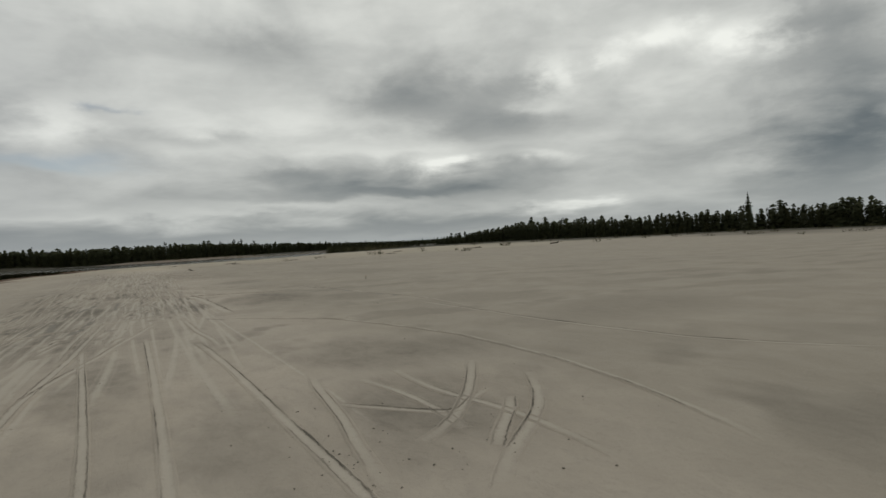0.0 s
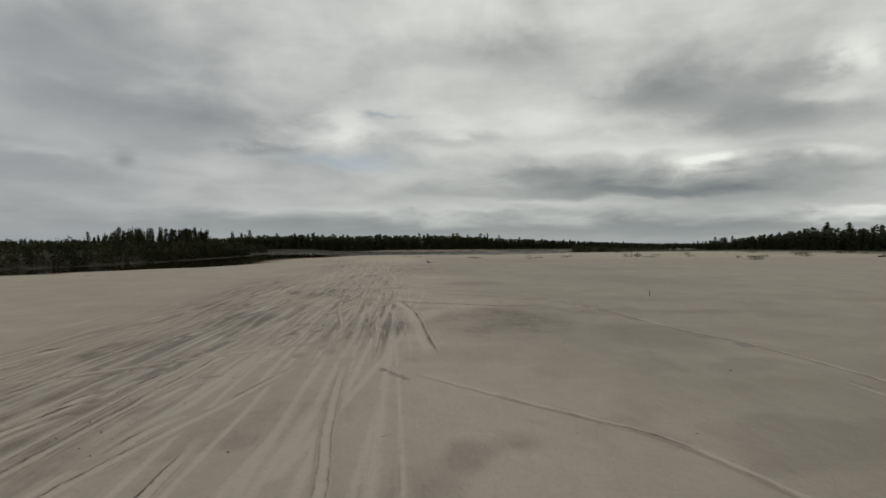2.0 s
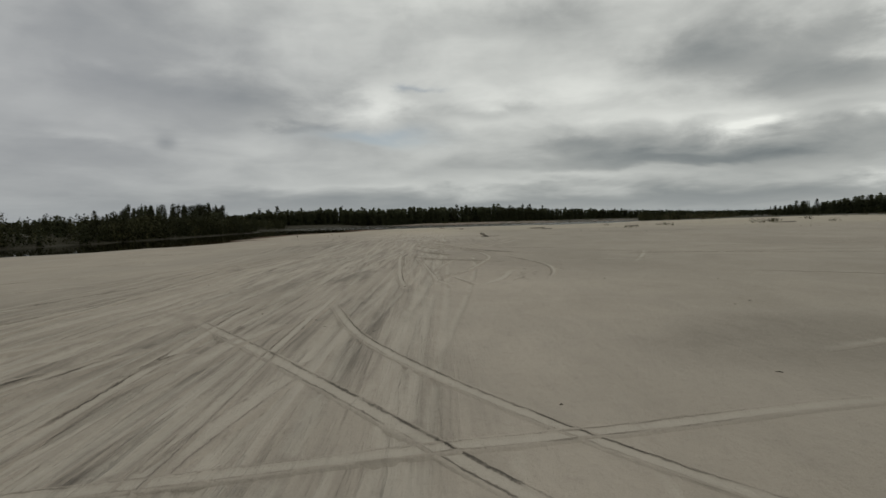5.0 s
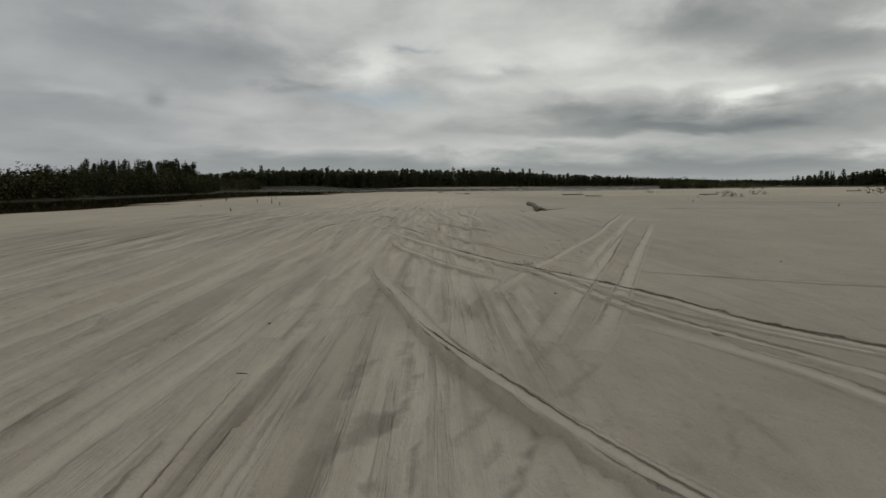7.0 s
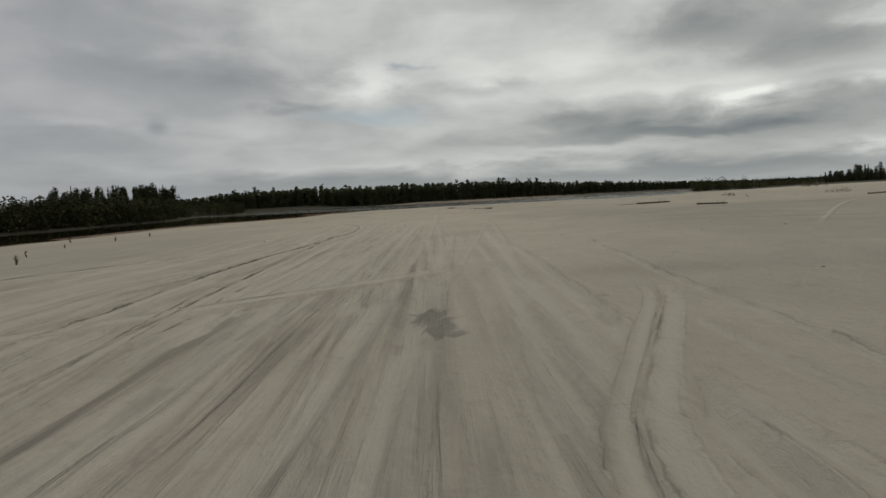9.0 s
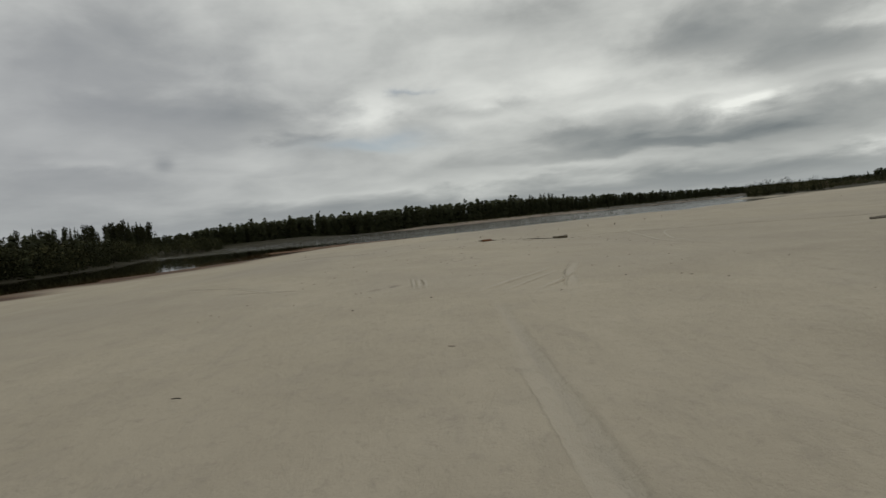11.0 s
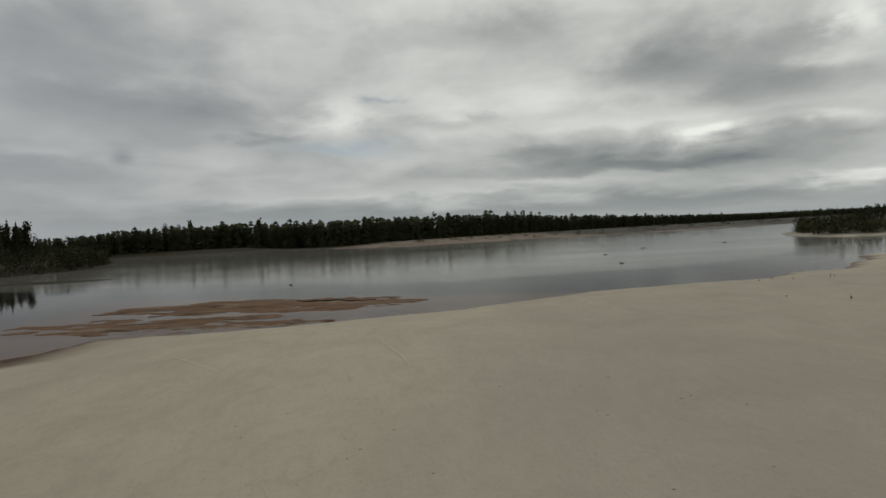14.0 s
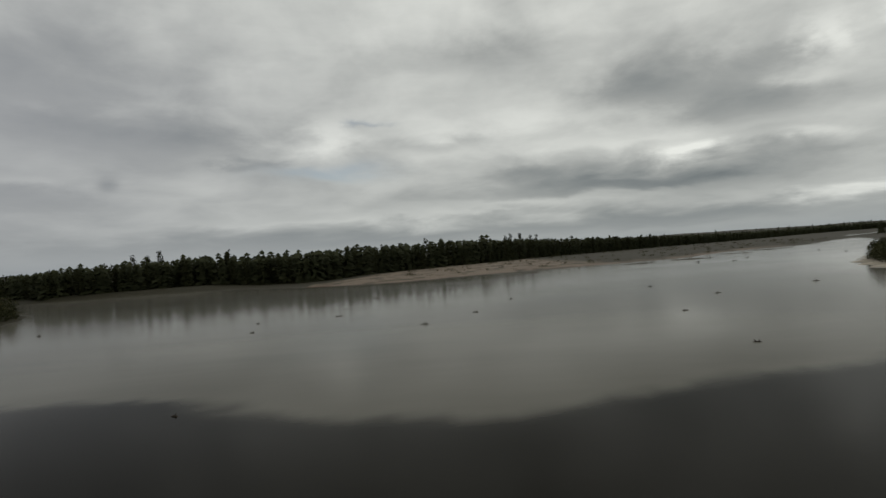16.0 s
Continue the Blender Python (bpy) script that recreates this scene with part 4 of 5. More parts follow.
wet_smear(-0.31, 198.79, -0.41, 198.39, 0.043, 0.72)
bare = gz.copy()
gz = gz + press * smooth(0.15, 0.5, gz - WATER)


def heights_at(px, py, grid):
    i, j = np.clip(np.searchsorted(ys, py) - 1, 0, len(ys) - 2), np.clip(np.searchsorted(xs, px) - 1, 0, len(xs) - 2)
    u, v = (px - xs[j]) / (xs[j + 1] - xs[j]), (py - ys[i]) / (ys[i + 1] - ys[i])
    return (grid[i, j] * (1 - u) + grid[i, j + 1] * u) * (1 - v) + (grid[i + 1, j] * (1 - u) + grid[i + 1, j + 1] * u) * v


def ground_z(x, y):
    """Height of the ground at a place in the plan."""
    i, j = np.clip(np.searchsorted(ys, y) - 1, 0, len(ys) - 2), np.clip(np.searchsorted(xs, x) - 1, 0, len(xs) - 2)
    u, v = (x - xs[j]) / (xs[j + 1] - xs[j]), (y - ys[i]) / (ys[i + 1] - ys[i])
    return float((gz[i, j] * (1 - u) + gz[i, j + 1] * u) * (1 - v) + (gz[i + 1, j] * (1 - u) + gz[i + 1, j + 1] * u) * v)


def grid_mesh(name, px, py, pz, keep=None, flip=False):
    rows, cols = px.shape
    k = np.arange(rows * cols).reshape(rows, cols)
    quads = np.stack([k[:-1, :-1], k[:-1, 1:], k[1:, 1:], k[1:, :-1]], -1).reshape(-1, 4)
    if keep is not None:
        quads = quads[keep[:-1, :-1].ravel()]
    if flip:
        quads = quads[:, ::-1]
    me = bpy.data.meshes.new(name)
    me.vertices.add(rows * cols)
    me.vertices.foreach_set("co", np.stack([px, py, pz], -1).astype(np.float32).ravel())
    me.loops.add(quads.size)
    me.loops.foreach_set("vertex_index", quads.astype(np.int32).ravel())
    me.polygons.add(len(quads))
    me.polygons.foreach_set("loop_start", np.arange(0, quads.size, 4, dtype=np.int32))
    me.polygons.foreach_set("use_smooth", np.ones(len(quads), bool))
    me.update(calc_edges=True)
    return me


def point_values(me, name, values):
    me.attributes.new(name, "FLOAT", "POINT").data.foreach_set("value", np.clip(values, 0, 3).astype(np.float32).ravel())


me = grid_mesh("ground", gx, gy, gz)
for key, values in (("damp", damp), ("silt", silt), ("veg", veg), ("worn", worn), ("moist_and_shade", moist_and_shade), ("warm", smooth(150, 192, gy)), ("edge_falloff", edge_falloff), ("bar", wet_bar(gx, gy)[0] * (from_shore <= 0.3)), ("rim", rim), ("across", across), ("worked", worked)):
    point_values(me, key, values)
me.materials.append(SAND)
ground = tagged(new("ground", me), "pale dry sand bar crossed by wheel tracks, wooded land beyond", "ground", kind="structure")

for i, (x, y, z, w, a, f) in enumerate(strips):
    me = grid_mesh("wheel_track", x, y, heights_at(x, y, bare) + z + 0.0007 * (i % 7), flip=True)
    for key, values in (("rim", w * f), ("across", a), ("worked", f), ("moist_and_shade", 0.8 * heights_at(x, y, moist_and_shade)), ("edge_falloff", heights_at(x, y, edge_falloff)), ("worn", 0.4 * heights_at(x, y, worn)), ("warm", smooth(150, 192, y))):
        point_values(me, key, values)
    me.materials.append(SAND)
    new("wheel_track", me).parent = ground

wx, wy = np.meshgrid(axis(-60, 60, 1.0, 0.05, -420, 4400), axis(225, 300, 0.7, 0.05, -380, 2400))
wz, _, _, _, wd = base_height(wx, wy)
me = grid_mesh("water", wx, wy, np.full_like(wx, WATER), wd < 30)
outer = 284.6 - 0.31 * (wx + 23) + 0.5 * waves(wx, wy, 9.0, 61, 2)      # edge of the drowned sand shelf before the shore
shelf = np.maximum((1 - smooth(0.12, 0.75, WATER - wz)) * (wy < 330) * (0.35 + 0.65 * smooth(40, 5, wx)) * smooth(-42, -28, wx) * np.maximum(smooth(outer + 1.2, outer - 0.4, wy), smooth(24, 32, wx)), smooth(outer + 0.9, outer - 0.9, wy) * smooth(18, 14, wx) * smooth(-34, -27, wx) * smooth(215, 235, wy))
point_values(me, "shallow", shelf)
lee = np.interp(wx, [-60, -41, -17, -3, 4, 11, 21, 31, 42, 60, 90], [307, 305, 299.5, 291.5, 289, 291, 293, 294.5, 298.5, 311, 330])
point_values(me, "clear", smooth(1.6, -1.6, wy - lee + 1.1 * waves(wx, wy, 11.0, 63, 3)))
point_values(me, "calm", smooth(-14, -30, wx) * smooth(318, 285, wy))      # sheltered side channel
me.materials.append(RIVER)
tagged(new("water", me), "broad calm brown river reflecting grey sky", "river", kind="structure")


# ---------------------------------------------------------------- mesh helpers
def part(name, verts, faces, material, parent=None, label="", flat=False):
    me = bpy.data.meshes.new(name)
    me.from_pydata([tuple(v) for v in verts], [], faces)
    if not flat:
        me.polygons.foreach_set("use_smooth", np.ones(len(me.polygons), bool))
    me.materials.append(material)
    ob = new(name, me)
    ob.parent = parent
    if label:
        ob["label"] = label
    return ob


def thing(name, x, y, z=None, turn=0.0, label="", category="", group="", kind=""):
    ob = new(name)
    ob.matrix_basis = pose(x, y, ground_z(x, y) if z is None else z, 0, 0, turn)
    return tagged(ob, label, category, group, kind)


def tube(points, radii, sides=9, rough=0.08, seed=0, cap=True):
    """A tapered, slightly uneven limb along a bent line."""
    rng = np.random.RandomState(seed)
    p = np.array(points, float)
    verts, faces = [], []
    ring = 1 + rng.uniform(-rough, rough, (len(p), sides))
    for i in range(len(p)):
        t = Vector(p[min(i + 1, len(p) - 1)] - p[max(i - 1, 0)]).normalized()
        a = t.orthogonal().normalized() if abs(t.z) > 0.9 else t.cross(Vector((0, 0, 1))).normalized()
        b = t.cross(a)
        for k in range(sides):
            w = 2 * math.pi * k / sides
            r = radii[i] * ring[i, k]
            verts.append(Vector(p[i]) + a * math.cos(w) * r + b * math.sin(w) * r)
    for i in range(len(p) - 1):
        for k in range(sides):
            n = (k + 1) % sides
            faces.append((i * sides + k, i * sides + n, (i + 1) * sides + n, (i + 1) * sides + k))
    if cap:
        faces.append(tuple(range(sides))[::-1])
        faces.append(tuple(range((len(p) - 1) * sides, len(p) * sides)))
    return verts, faces


def joined(*pieces):
    verts, faces = [], []
    for v, f in pieces:
        n = len(verts)
        verts += list(v)
        faces += [tuple(i + n for i in q) for q in f]
    return verts, faces


# ---------------------------------------------------------------- trees
def spruce_crown(rng, h, layers, arms, spread):
    verts, faces = [], []
    for i in range(layers):
        k = (i + rng.uniform(-0.3, 0.3)) / layers
        z = h * (0.08 + 0.9 * k)
        reach = spread * (1 - k) ** 0.75 * rng.uniform(0.75, 1.15) + 0.12
        for j in range(arms):
            a = 2 * math.pi * (j + rng.uniform(-0.35, 0.35)) / arms + i * 1.3
            r = reach * rng.uniform(0.55, 1.2)
            drop = r * rng.uniform(0.15, 0.5)
            wide = r * rng.uniform(0.3, 0.48)
            ca, sa = math.cos(a), math.sin(a)
            n = len(verts)
            rise = h * 0.05
            verts += [(0, 0, z + rise), (ca * r * 0.6 - sa * wide, sa * r * 0.6 + ca * wide, z - drop * 0.5), (ca * r, sa * r, z - drop), (ca * r * 0.6 + sa * wide, sa * r * 0.6 - ca * wide, z - drop * 0.5)]
            faces += [(n, n + 1, n + 2), (n, n + 2, n + 3)]
    n = len(verts)
    verts += [(0.13, 0, h * 0.93), (-0.07, 0.12, h * 0.93), (-0.07, -0.12, h * 0.93), (0, 0, h * 1.03)]
    faces += [(n, n + 1, n + 3), (n + 1, n + 2, n + 3), (n + 2, n, n + 3)]
    return verts, faces


def leafy_crown(rng, h, lobes, leaves, spread, low=0.25, size=0.5):
    verts, faces = [], []
    for i in range(lobes):
        k = (i + 0.5) / lobes
        z = h * (low + (0.97 - low) * k)
        off = spread * 0.55 * math.sin(math.pi * min(1, 0.25 + 0.8 * k))
        a = rng.uniform(0, 2 * math.pi)
        c = np.array([math.cos(a) * off * rng.uniform(0.2, 1), math.sin(a) * off * rng.uniform(0.2, 1), z])
        r = spread * (0.62 - 0.3 * abs(k - 0.4)) * rng.uniform(0.7, 1.15)
        for j in range(leaves):
            d = rng.normal(size=3)
            d /= np.linalg.norm(d) + 1e-6
            p = c + d * r * rng.uniform(0.55, 1.05) * np.array([1, 1, 1.15])
            u = rng.normal(size=3)
            u /= np.linalg.norm(u)
            v = np.cross(d, u)
            s = size * rng.uniform(0.5, 1.2)
            n = len(verts)
            verts += [tuple(p + u * s), tuple(p + v * s * 0.7 + d * s * 0.3), tuple(p - u * s), tuple(p - v * s * 0.7)]
            faces += [(n, n + 1, n + 2), (n, n + 2, n + 3)]
    return verts, faces


def bush_crown(rng, h, wide, lobes, leaves, size):
    """Low rounded clumps of small leaves side by side, uneven in height."""
    pieces = []
    for i in range(lobes):
        a, r = rng.uniform(0, 6.28), wide * math.sqrt(rng.uniform(0, 1))
        v, f = leafy_crown(rng, h * rng.uniform(0.45, 1.0) * (1 - 0.35 * r / wide), 2, leaves // 2, wide * 0.42, 0.15, size)
        pieces.append(([(p[0] + math.cos(a) * r, p[1] + math.sin(a) * r, p[2]) for p in v], f))
    return joined(*pieces)


def trunk_mesh(rng, h, r, limbs):
    lean = rng.normal(0, 0.03, 2) * h
    pieces = [tube([(0, 0, -0.3), (lean[0] * 0.3, lean[1] * 0.3, h * 0.4), (lean[0], lean[1], h * 0.95)], [r * 1.25, r * 0.75, r * 0.12], 6, 0.1, 1)]
    for i in range(limbs):
        z = h * rng.uniform(0.3, 0.75)
        a, n = rng.uniform(0, 6.28), h * rng.uniform(0.1, 0.2)
        pieces.append(tube([(0, 0, z), (math.cos(a) * n, math.sin(a) * n, z + n * 0.8)], [r * 0.4, r * 0.1], 4, 0.1, i))
    return joined(*pieces)


def make_tree(kind, h, seed):
    rng = np.random.RandomState(seed)
    if kind == "spruce":
        label, crown, leaf, limbs = "dark slender spruce tree at the forest edge", spruce_crown(rng, h, 17, 7, h * rng.uniform(0.17, 0.21)), SPRUCE, 0
    elif kind == "birch":
        label, crown, leaf, limbs = "dark green broad-leaved tree with a loose crown", leafy_crown(rng, h, 10, 60, h * rng.uniform(0.18, 0.24), 0.12, h * 0.031), BIRCH, 5
    else:
        label, crown, leaf, limbs = "tall thin tree with a high tufted crown", leafy_crown(rng, h, 5, 34, h * 0.13, 0.5, h * 0.032), BIRCH, 4
    ob = new(kind + "_tree")
    tagged(ob, label, "tree", "trees of the forest edge")
    part("trunk", *trunk_mesh(rng, h, h * 0.013, limbs), BARK, ob)
    part("crown", *crown, leaf, ob, flat=True)
    return ob


def make_shrub(h, wide, seed, leaf=None, label="low grey-green willow shrub on the sand"):
    rng = np.random.RandomState(seed)
    ob = new("willow_shrub")
    tagged(ob, label, "shrub", "shrubs")
    stems = []
    for i in range(5):
        a, r = rng.uniform(0, 6.28), wide * rng.uniform(0.3, 0.7)
        stems.append(tube([(0, 0, -0.1), (math.cos(a) * r * 0.4, math.sin(a) * r * 0.4, h * 0.45), (math.cos(a) * r, math.sin(a) * r, h * rng.uniform(0.7, 0.95))], [0.03, 0.02, 0.008], 4, 0.1, i))
    part("stems", *joined(*stems), DRYTWIG, ob)
    v, f = bush_crown(rng, h, wide, 8, 30, h * 0.065)
    part("crown", v, f, leaf or WILLOW, ob, flat=True)
    return ob


def settled(ob, x, y, turn, size=1.0, sink=0.05):
    ob.matrix_basis = pose(x, y, ground_z(x, y) - sink, 0, 0, turn) @ Matrix.Scale(size, 4)
    return ob


def planted(source, x, y, turn, size=1.0, sink=0.05):
    source_scale = source.scale.copy()
    source.scale = (size, size, size)
    ob = copy_thing(source, pose(x, y, ground_z(x, y) - sink, 0, 0, turn))
    source.scale = source_scale
    return ob


class Stand:
    """Many small trees gathered into one mesh, for woods that nobody could count."""

    def __init__(self):
        self.v, self.f, self.m, self.n = [], [], [], 0

    def add(self, kind, x, y, z, turn, sx, sz):
        v, f, m = kind
        c, s = math.cos(turn), math.sin(turn)
        self.v.append(np.stack([(v[:, 0] * c - v[:, 1] * s) * sx + x, (v[:, 0] * s + v[:, 1] * c) * sx + y, v[:, 2] * sz + z], -1))
        self.f.append(f + self.n)
        self.m.append(np.full(len(f), m, np.int32))
        self.n += len(v)

    def finish(self, name, label, category="forest"):
        v, f, m = np.concatenate(self.v), np.concatenate(self.f), np.concatenate(self.m)
        me = bpy.data.meshes.new(name)
        me.vertices.add(len(v))
        me.vertices.foreach_set("co", v.astype(np.float32).ravel())
        me.loops.add(f.size)
        me.loops.foreach_set("vertex_index", f.astype(np.int32).ravel())
        me.polygons.add(len(f))
        me.polygons.foreach_set("loop_start", np.arange(0, f.size, 3, dtype=np.int32))
        me.polygons.foreach_set("material_index", m)
        me.update(calc_edges=True)
        for mat in (SPRUCE, BIRCH, WILLOW):
            me.materials.append(mat)
        return tagged(new(name, me), label, category, kind="stuff")


def light_kind(maker, mat):
    v, f = maker
    return np.array(v, float), np.array(f, int), mat


rng = np.random.RandomState(21)
SMALL = [light_kind(spruce_crown(np.random.RandomState(50 + i), 1.0, 12, 5, 0.17), 0) for i in range(4)]
SMALL += [light_kind(leafy_crown(np.random.RandomState(60 + i), 1.0, 9, 11, 0.21, 0.08, 0.062), 1) for i in range(4)]
BUSHY = [light_kind(leafy_crown(np.random.RandomState(70 + i), 1.0, 6, 17, 0.60, 0.03, 0.058), 2 if i == 3 else 1) for i in range(4)]


def along(line, count, depth, rng):
    """Random places behind a line: to the left of its way, crowding its front."""
    p = np.array(line, float)
    seg = np.hypot(*np.diff(p, axis=0).T)
    cum = np.r_[0, np.cumsum(seg)]
    for s in rng.uniform(0, cum[-1], count):
        i = min(np.searchsorted(cum, s, "right") - 1, len(seg) - 1)
        k = (s - cum[i]) / seg[i]
        q = p[i] + (p[i + 1] - p[i]) * k
        n = np.array([-(p[i + 1] - p[i])[1], (p[i + 1] - p[i])[0]]) / seg[i]
        back = depth * rng.uniform(0, 1) ** 2.2
        yield (*(q + n * back), back / depth, s / cum[-1])


def wood(name, label, line, count, depth, heights, firs=0.5, shrubs=0.25, seed=0, rise=0.8, least=0.62):
    """A belt of wood behind a line; heights at even steps along it."""
    rng = np.random.RandomState(seed)
    stand = Stand()
    for x, y, back, k in along(line, count, depth, rng):
        h = np.interp(k, np.linspace(0, 1, len(heights)), heights) * rng.uniform(least, 1.08) * (rise + (1.05 - rise) * back ** 0.7)
        if rng.uniform() < 0.04:
            h *= 1.18
        z = ground_z(x, y) - 0.2
        if z < WATER - 0.1:
            continue
        fir = rng.uniform() < firs
        kind = SMALL[rng.randint(4)] if fir else SMALL[4 + rng.randint(4)]
        stand.add(kind, x, y, z, rng.uniform(0, 6.28), h * rng.uniform(0.85, 1.25), h)
    for x, y, back, k in along(line, int(count * shrubs), depth * 0.25, rng):
        z = ground_z(x, y) - 0.2
        if z < WATER - 0.1:
            continue
        h = rng.uniform(1.8, 4.6)
        stand.add(BUSHY[rng.randint(4)], x, y, z, rng.uniform(0, 6.28), h * rng.uniform(0.8, 1.4), h)
    return stand.finish(name, label)


wood("forest", "dark mixed forest along the further river bank", [(700, 1010), (480, 880), (380, 800), (300, 740), (220, 690), (160, 655), (100, 620), (40, 565), (0, 525), (-35, 484), (-72, 494), (-121, 470), (-158, 506), (-240, 500), (-420, 470)][::-1],
     2450, 60, [6.5, 6.8, 8, 10, 12.3, 13.2, 10.6, 8, 6.8, 6.5, 7, 8, 8], 0.7, 0.25, 1, 0.92, 0.84)
wood("forest", "dark mixed forest on a low point of the further bank", [(-100, 492), (-72, 500), (-48, 494)], 110, 30, [10, 11, 11], 0.7, 0.5, 12, 0.92, 0.84)
wood("forest", "distant dark forest on low hills beyond the river", [(-900, 700), (-300, 780), (100, 850), (500, 1150), (1100, 1450), (2400, 2000)], 700, 160, [13, 12, 9, 10, 13, 16], 0.6, 0.0, 2)
wood("forest", "dark mixed forest behind willow scrub on the sand's edge", [(245, 500), (262, 480), (262, 420), (240, 250), (224, 110), (235, -80), (260, -260)],
     1200, 24, [8, 15, 12, 11, 10, 10, 10.5, 11], 0.82, 0.7, 3)
wood("forest", "dark forest along a distant river bend", [(2200, 1420), (1100, 1010), (700, 850), (430, 735), (335, 630), (285, 540)], 450, 70, [16, 14, 12, 11, 10.5], 0.6, 0.2, 5)
wood("forest", "low dark forest on the near river island", [(-125, -120), (-108, 30), (-83, 98), (-67, 140), (-62, 180), (-62, 215), (-63, 270), (-73, 306), (-84, 328), (-87, 347), (-80, 370), (-88, 396), (-112, 431), (-152, 458), (-240, 482)], 1000, 130, [8, 8, 6.5, 5, 3.8, 3.4, 4.6, 5, 3, 3, 6, 11], 0.75, 0.5, 4, 0.3)
wood("forest", "dense dark forest down to the edge of the river", [(-61, 186), (-62, 215), (-63, 268), (-73, 304), (-83, 328)], 190, 22, [3.0, 3.6, 5.6, 6.0, 5], 0.5, 3.6, 7, 0.85)
wood("thicket", "dense dark scrub down to the water on the river island", [(-118, -60), (-100.5, 40), (-81, 98), (-65.2, 139), (-60.2, 180), (-59.3, 215), (-60.3, 271), (-70.3, 305), (-80, 327), (-84.2, 347), (-75.6, 369), (-84, 394), (-109, 428)], 110, 36, [4.5, 5, 5, 4.5, 4, 4, 4, 4], 0.8, 7.0, 9, 0.85)
wood("thicket", "dense dark willow thicket on a low sandy island", [(203, 471), (149, 421), (117, 391), (104, 371), (101, 359), (105, 353), (116, 350)], 200, 24, [4.6, 3.8, 3.0, 2.4], 0.15, 1.2, 8, 0.6)

# single trees that stand out along the forest edges
FIRS = [make_tree("spruce", 12.0, 80 + i) for i in range(4)]
BROAD = [make_tree("birch", 12.0, 90 + i) for i in range(4)]
TUFT = [make_tree("tufted", 12.0, 96 + i) for i in range(2)]
first = {}


def stand_tree(kinds, x, y, h):
    """The first of each kind is put in place itself, later ones are copies."""
    src = kinds[rng.randint(len(kinds))]
    turn, size = rng.uniform(0, 360), h / 12.0
    if src.name not in first:
        first[src.name] = src
        return settled(src, x, y, turn, size)
    return planted(src, x, y, turn, size)


# the high clump on the river island
for i in range(116):
    if i < 52:
        x, y, h = rng.uniform(-151, -131), rng.uniform(418, 440), rng.uniform(11, 15)
    else:
        x, y, h = rng.uniform(-206, -157), rng.uniform(420, 452), rng.uniform(11, 15.5)
        h *= 0.78 if x < -190 else 1
    stand_tree(BROAD if rng.uniform() < 0.6 else FIRS, x, y, h)
# pairs of tall trees over the further forest
for x, y, h in ((98, 733, 19.5), (106, 733, 19), (121, 735, 17), (-171, 700, 20.5), (-190, 700, 18), (-181, 704, 17)):
    stand_tree(TUFT if x > 0 else BROAD, x, y, h)
# front rows of the right-hand and further forests
for x, y, back, k in along([(285, 540), (262, 420), (240, 250), (224, 110), (235, -60)], 100, 14, rng):
    stand_tree(FIRS if rng.uniform() < 0.6 else BROAD, x, y, rng.uniform(7, 11.5))
stand_tree(FIRS, 214, 158, 15.5)
for x, y, back, k in along([(-158, 512), (-121, 474), (-72, 496), (-35, 500), (0, 522), (40, 560), (100, 615), (160, 650), (220, 690)], 90, 16, rng):
    stand_tree(FIRS if rng.uniform() < 0.4 else BROAD, x, y, rng.uniform(5, 8.5))

WILLOWS = [make_shrub(1.6, 2.0, 120 + i) for i in range(4)]


def stand_shrub(x, y, h):
    src = WILLOWS[rng.randint(len(WILLOWS))]
    turn, size = rng.uniform(0, 360), h / 1.6
    if src.name not in first:
        first[src.name] = src
        return settled(src, x, y, turn, size)
    return planted(src, x, y, turn, size)


for x, y, h in ((67, 193, 2.0), (70, 196, 1.2), (57, 221, 1.0), (47, 192, 0.9), (33, 172, 0.8), (82, 158, 1.6), (84, 161, 1.1), (109, 303, 2.6), (104, 300, 1.8), (45, 228, 0.8), (112, 250, 1.6), (96, 214, 1.2),
                (91, 180, 1.0), (118, 190, 1.5), (126, 150, 1.4), (134, 215, 2.0)):
    stand_shrub(x, y, h)
for i in range(34):        # right bank beyond the inlet
    x = rng.uniform(106, 165)
    y = 350 + rng.uniform(0, 26) + (x - 95) * 0.45
    stand_shrub(x, y, rng.uniform(1.6, 3.2))
for i in range(80):        # scrub in front of the forest
    x, y = rng.uniform(150, 215), rng.uniform(20, 330)
    stand_shrub(x, y, rng.uniform(0.6, 1.7))
for x, y in ((81, 455), (88, 455.5), (103, 462), (110, 463.5), (117, 464), (96, 440), (138, 487.5), (147, 489), (156, 504), (163, 505.5), (171, 506), (178, 478), (184, 512), (192, 513), (206, 500.5), (216, 539), (226, 541), (241, 524), (262, 569), (276, 571)):
    stand_shrub(x, y, rng.uniform(0.5, 1.1))       # low brush on the river islets
for i in range(230):       # bushes on the further sandy bank
    x = rng.uniform(5, 290)
    front = np.interp(x, [0, 35, 75, 117, 162, 207, 290], [447, 463, 474, 487, 525, 545, 618])
    rear = np.interp(x, [0, 40, 100, 160, 220, 300], [518, 558, 612, 648, 684, 732])
    y = front + (rear - front) * rng.uniform(0, 1) ** 1.6
    if ground_z(x, y) > WATER + 0.15:
        stand_shrub(x, y, rng.uniform(0.5, 1.5))


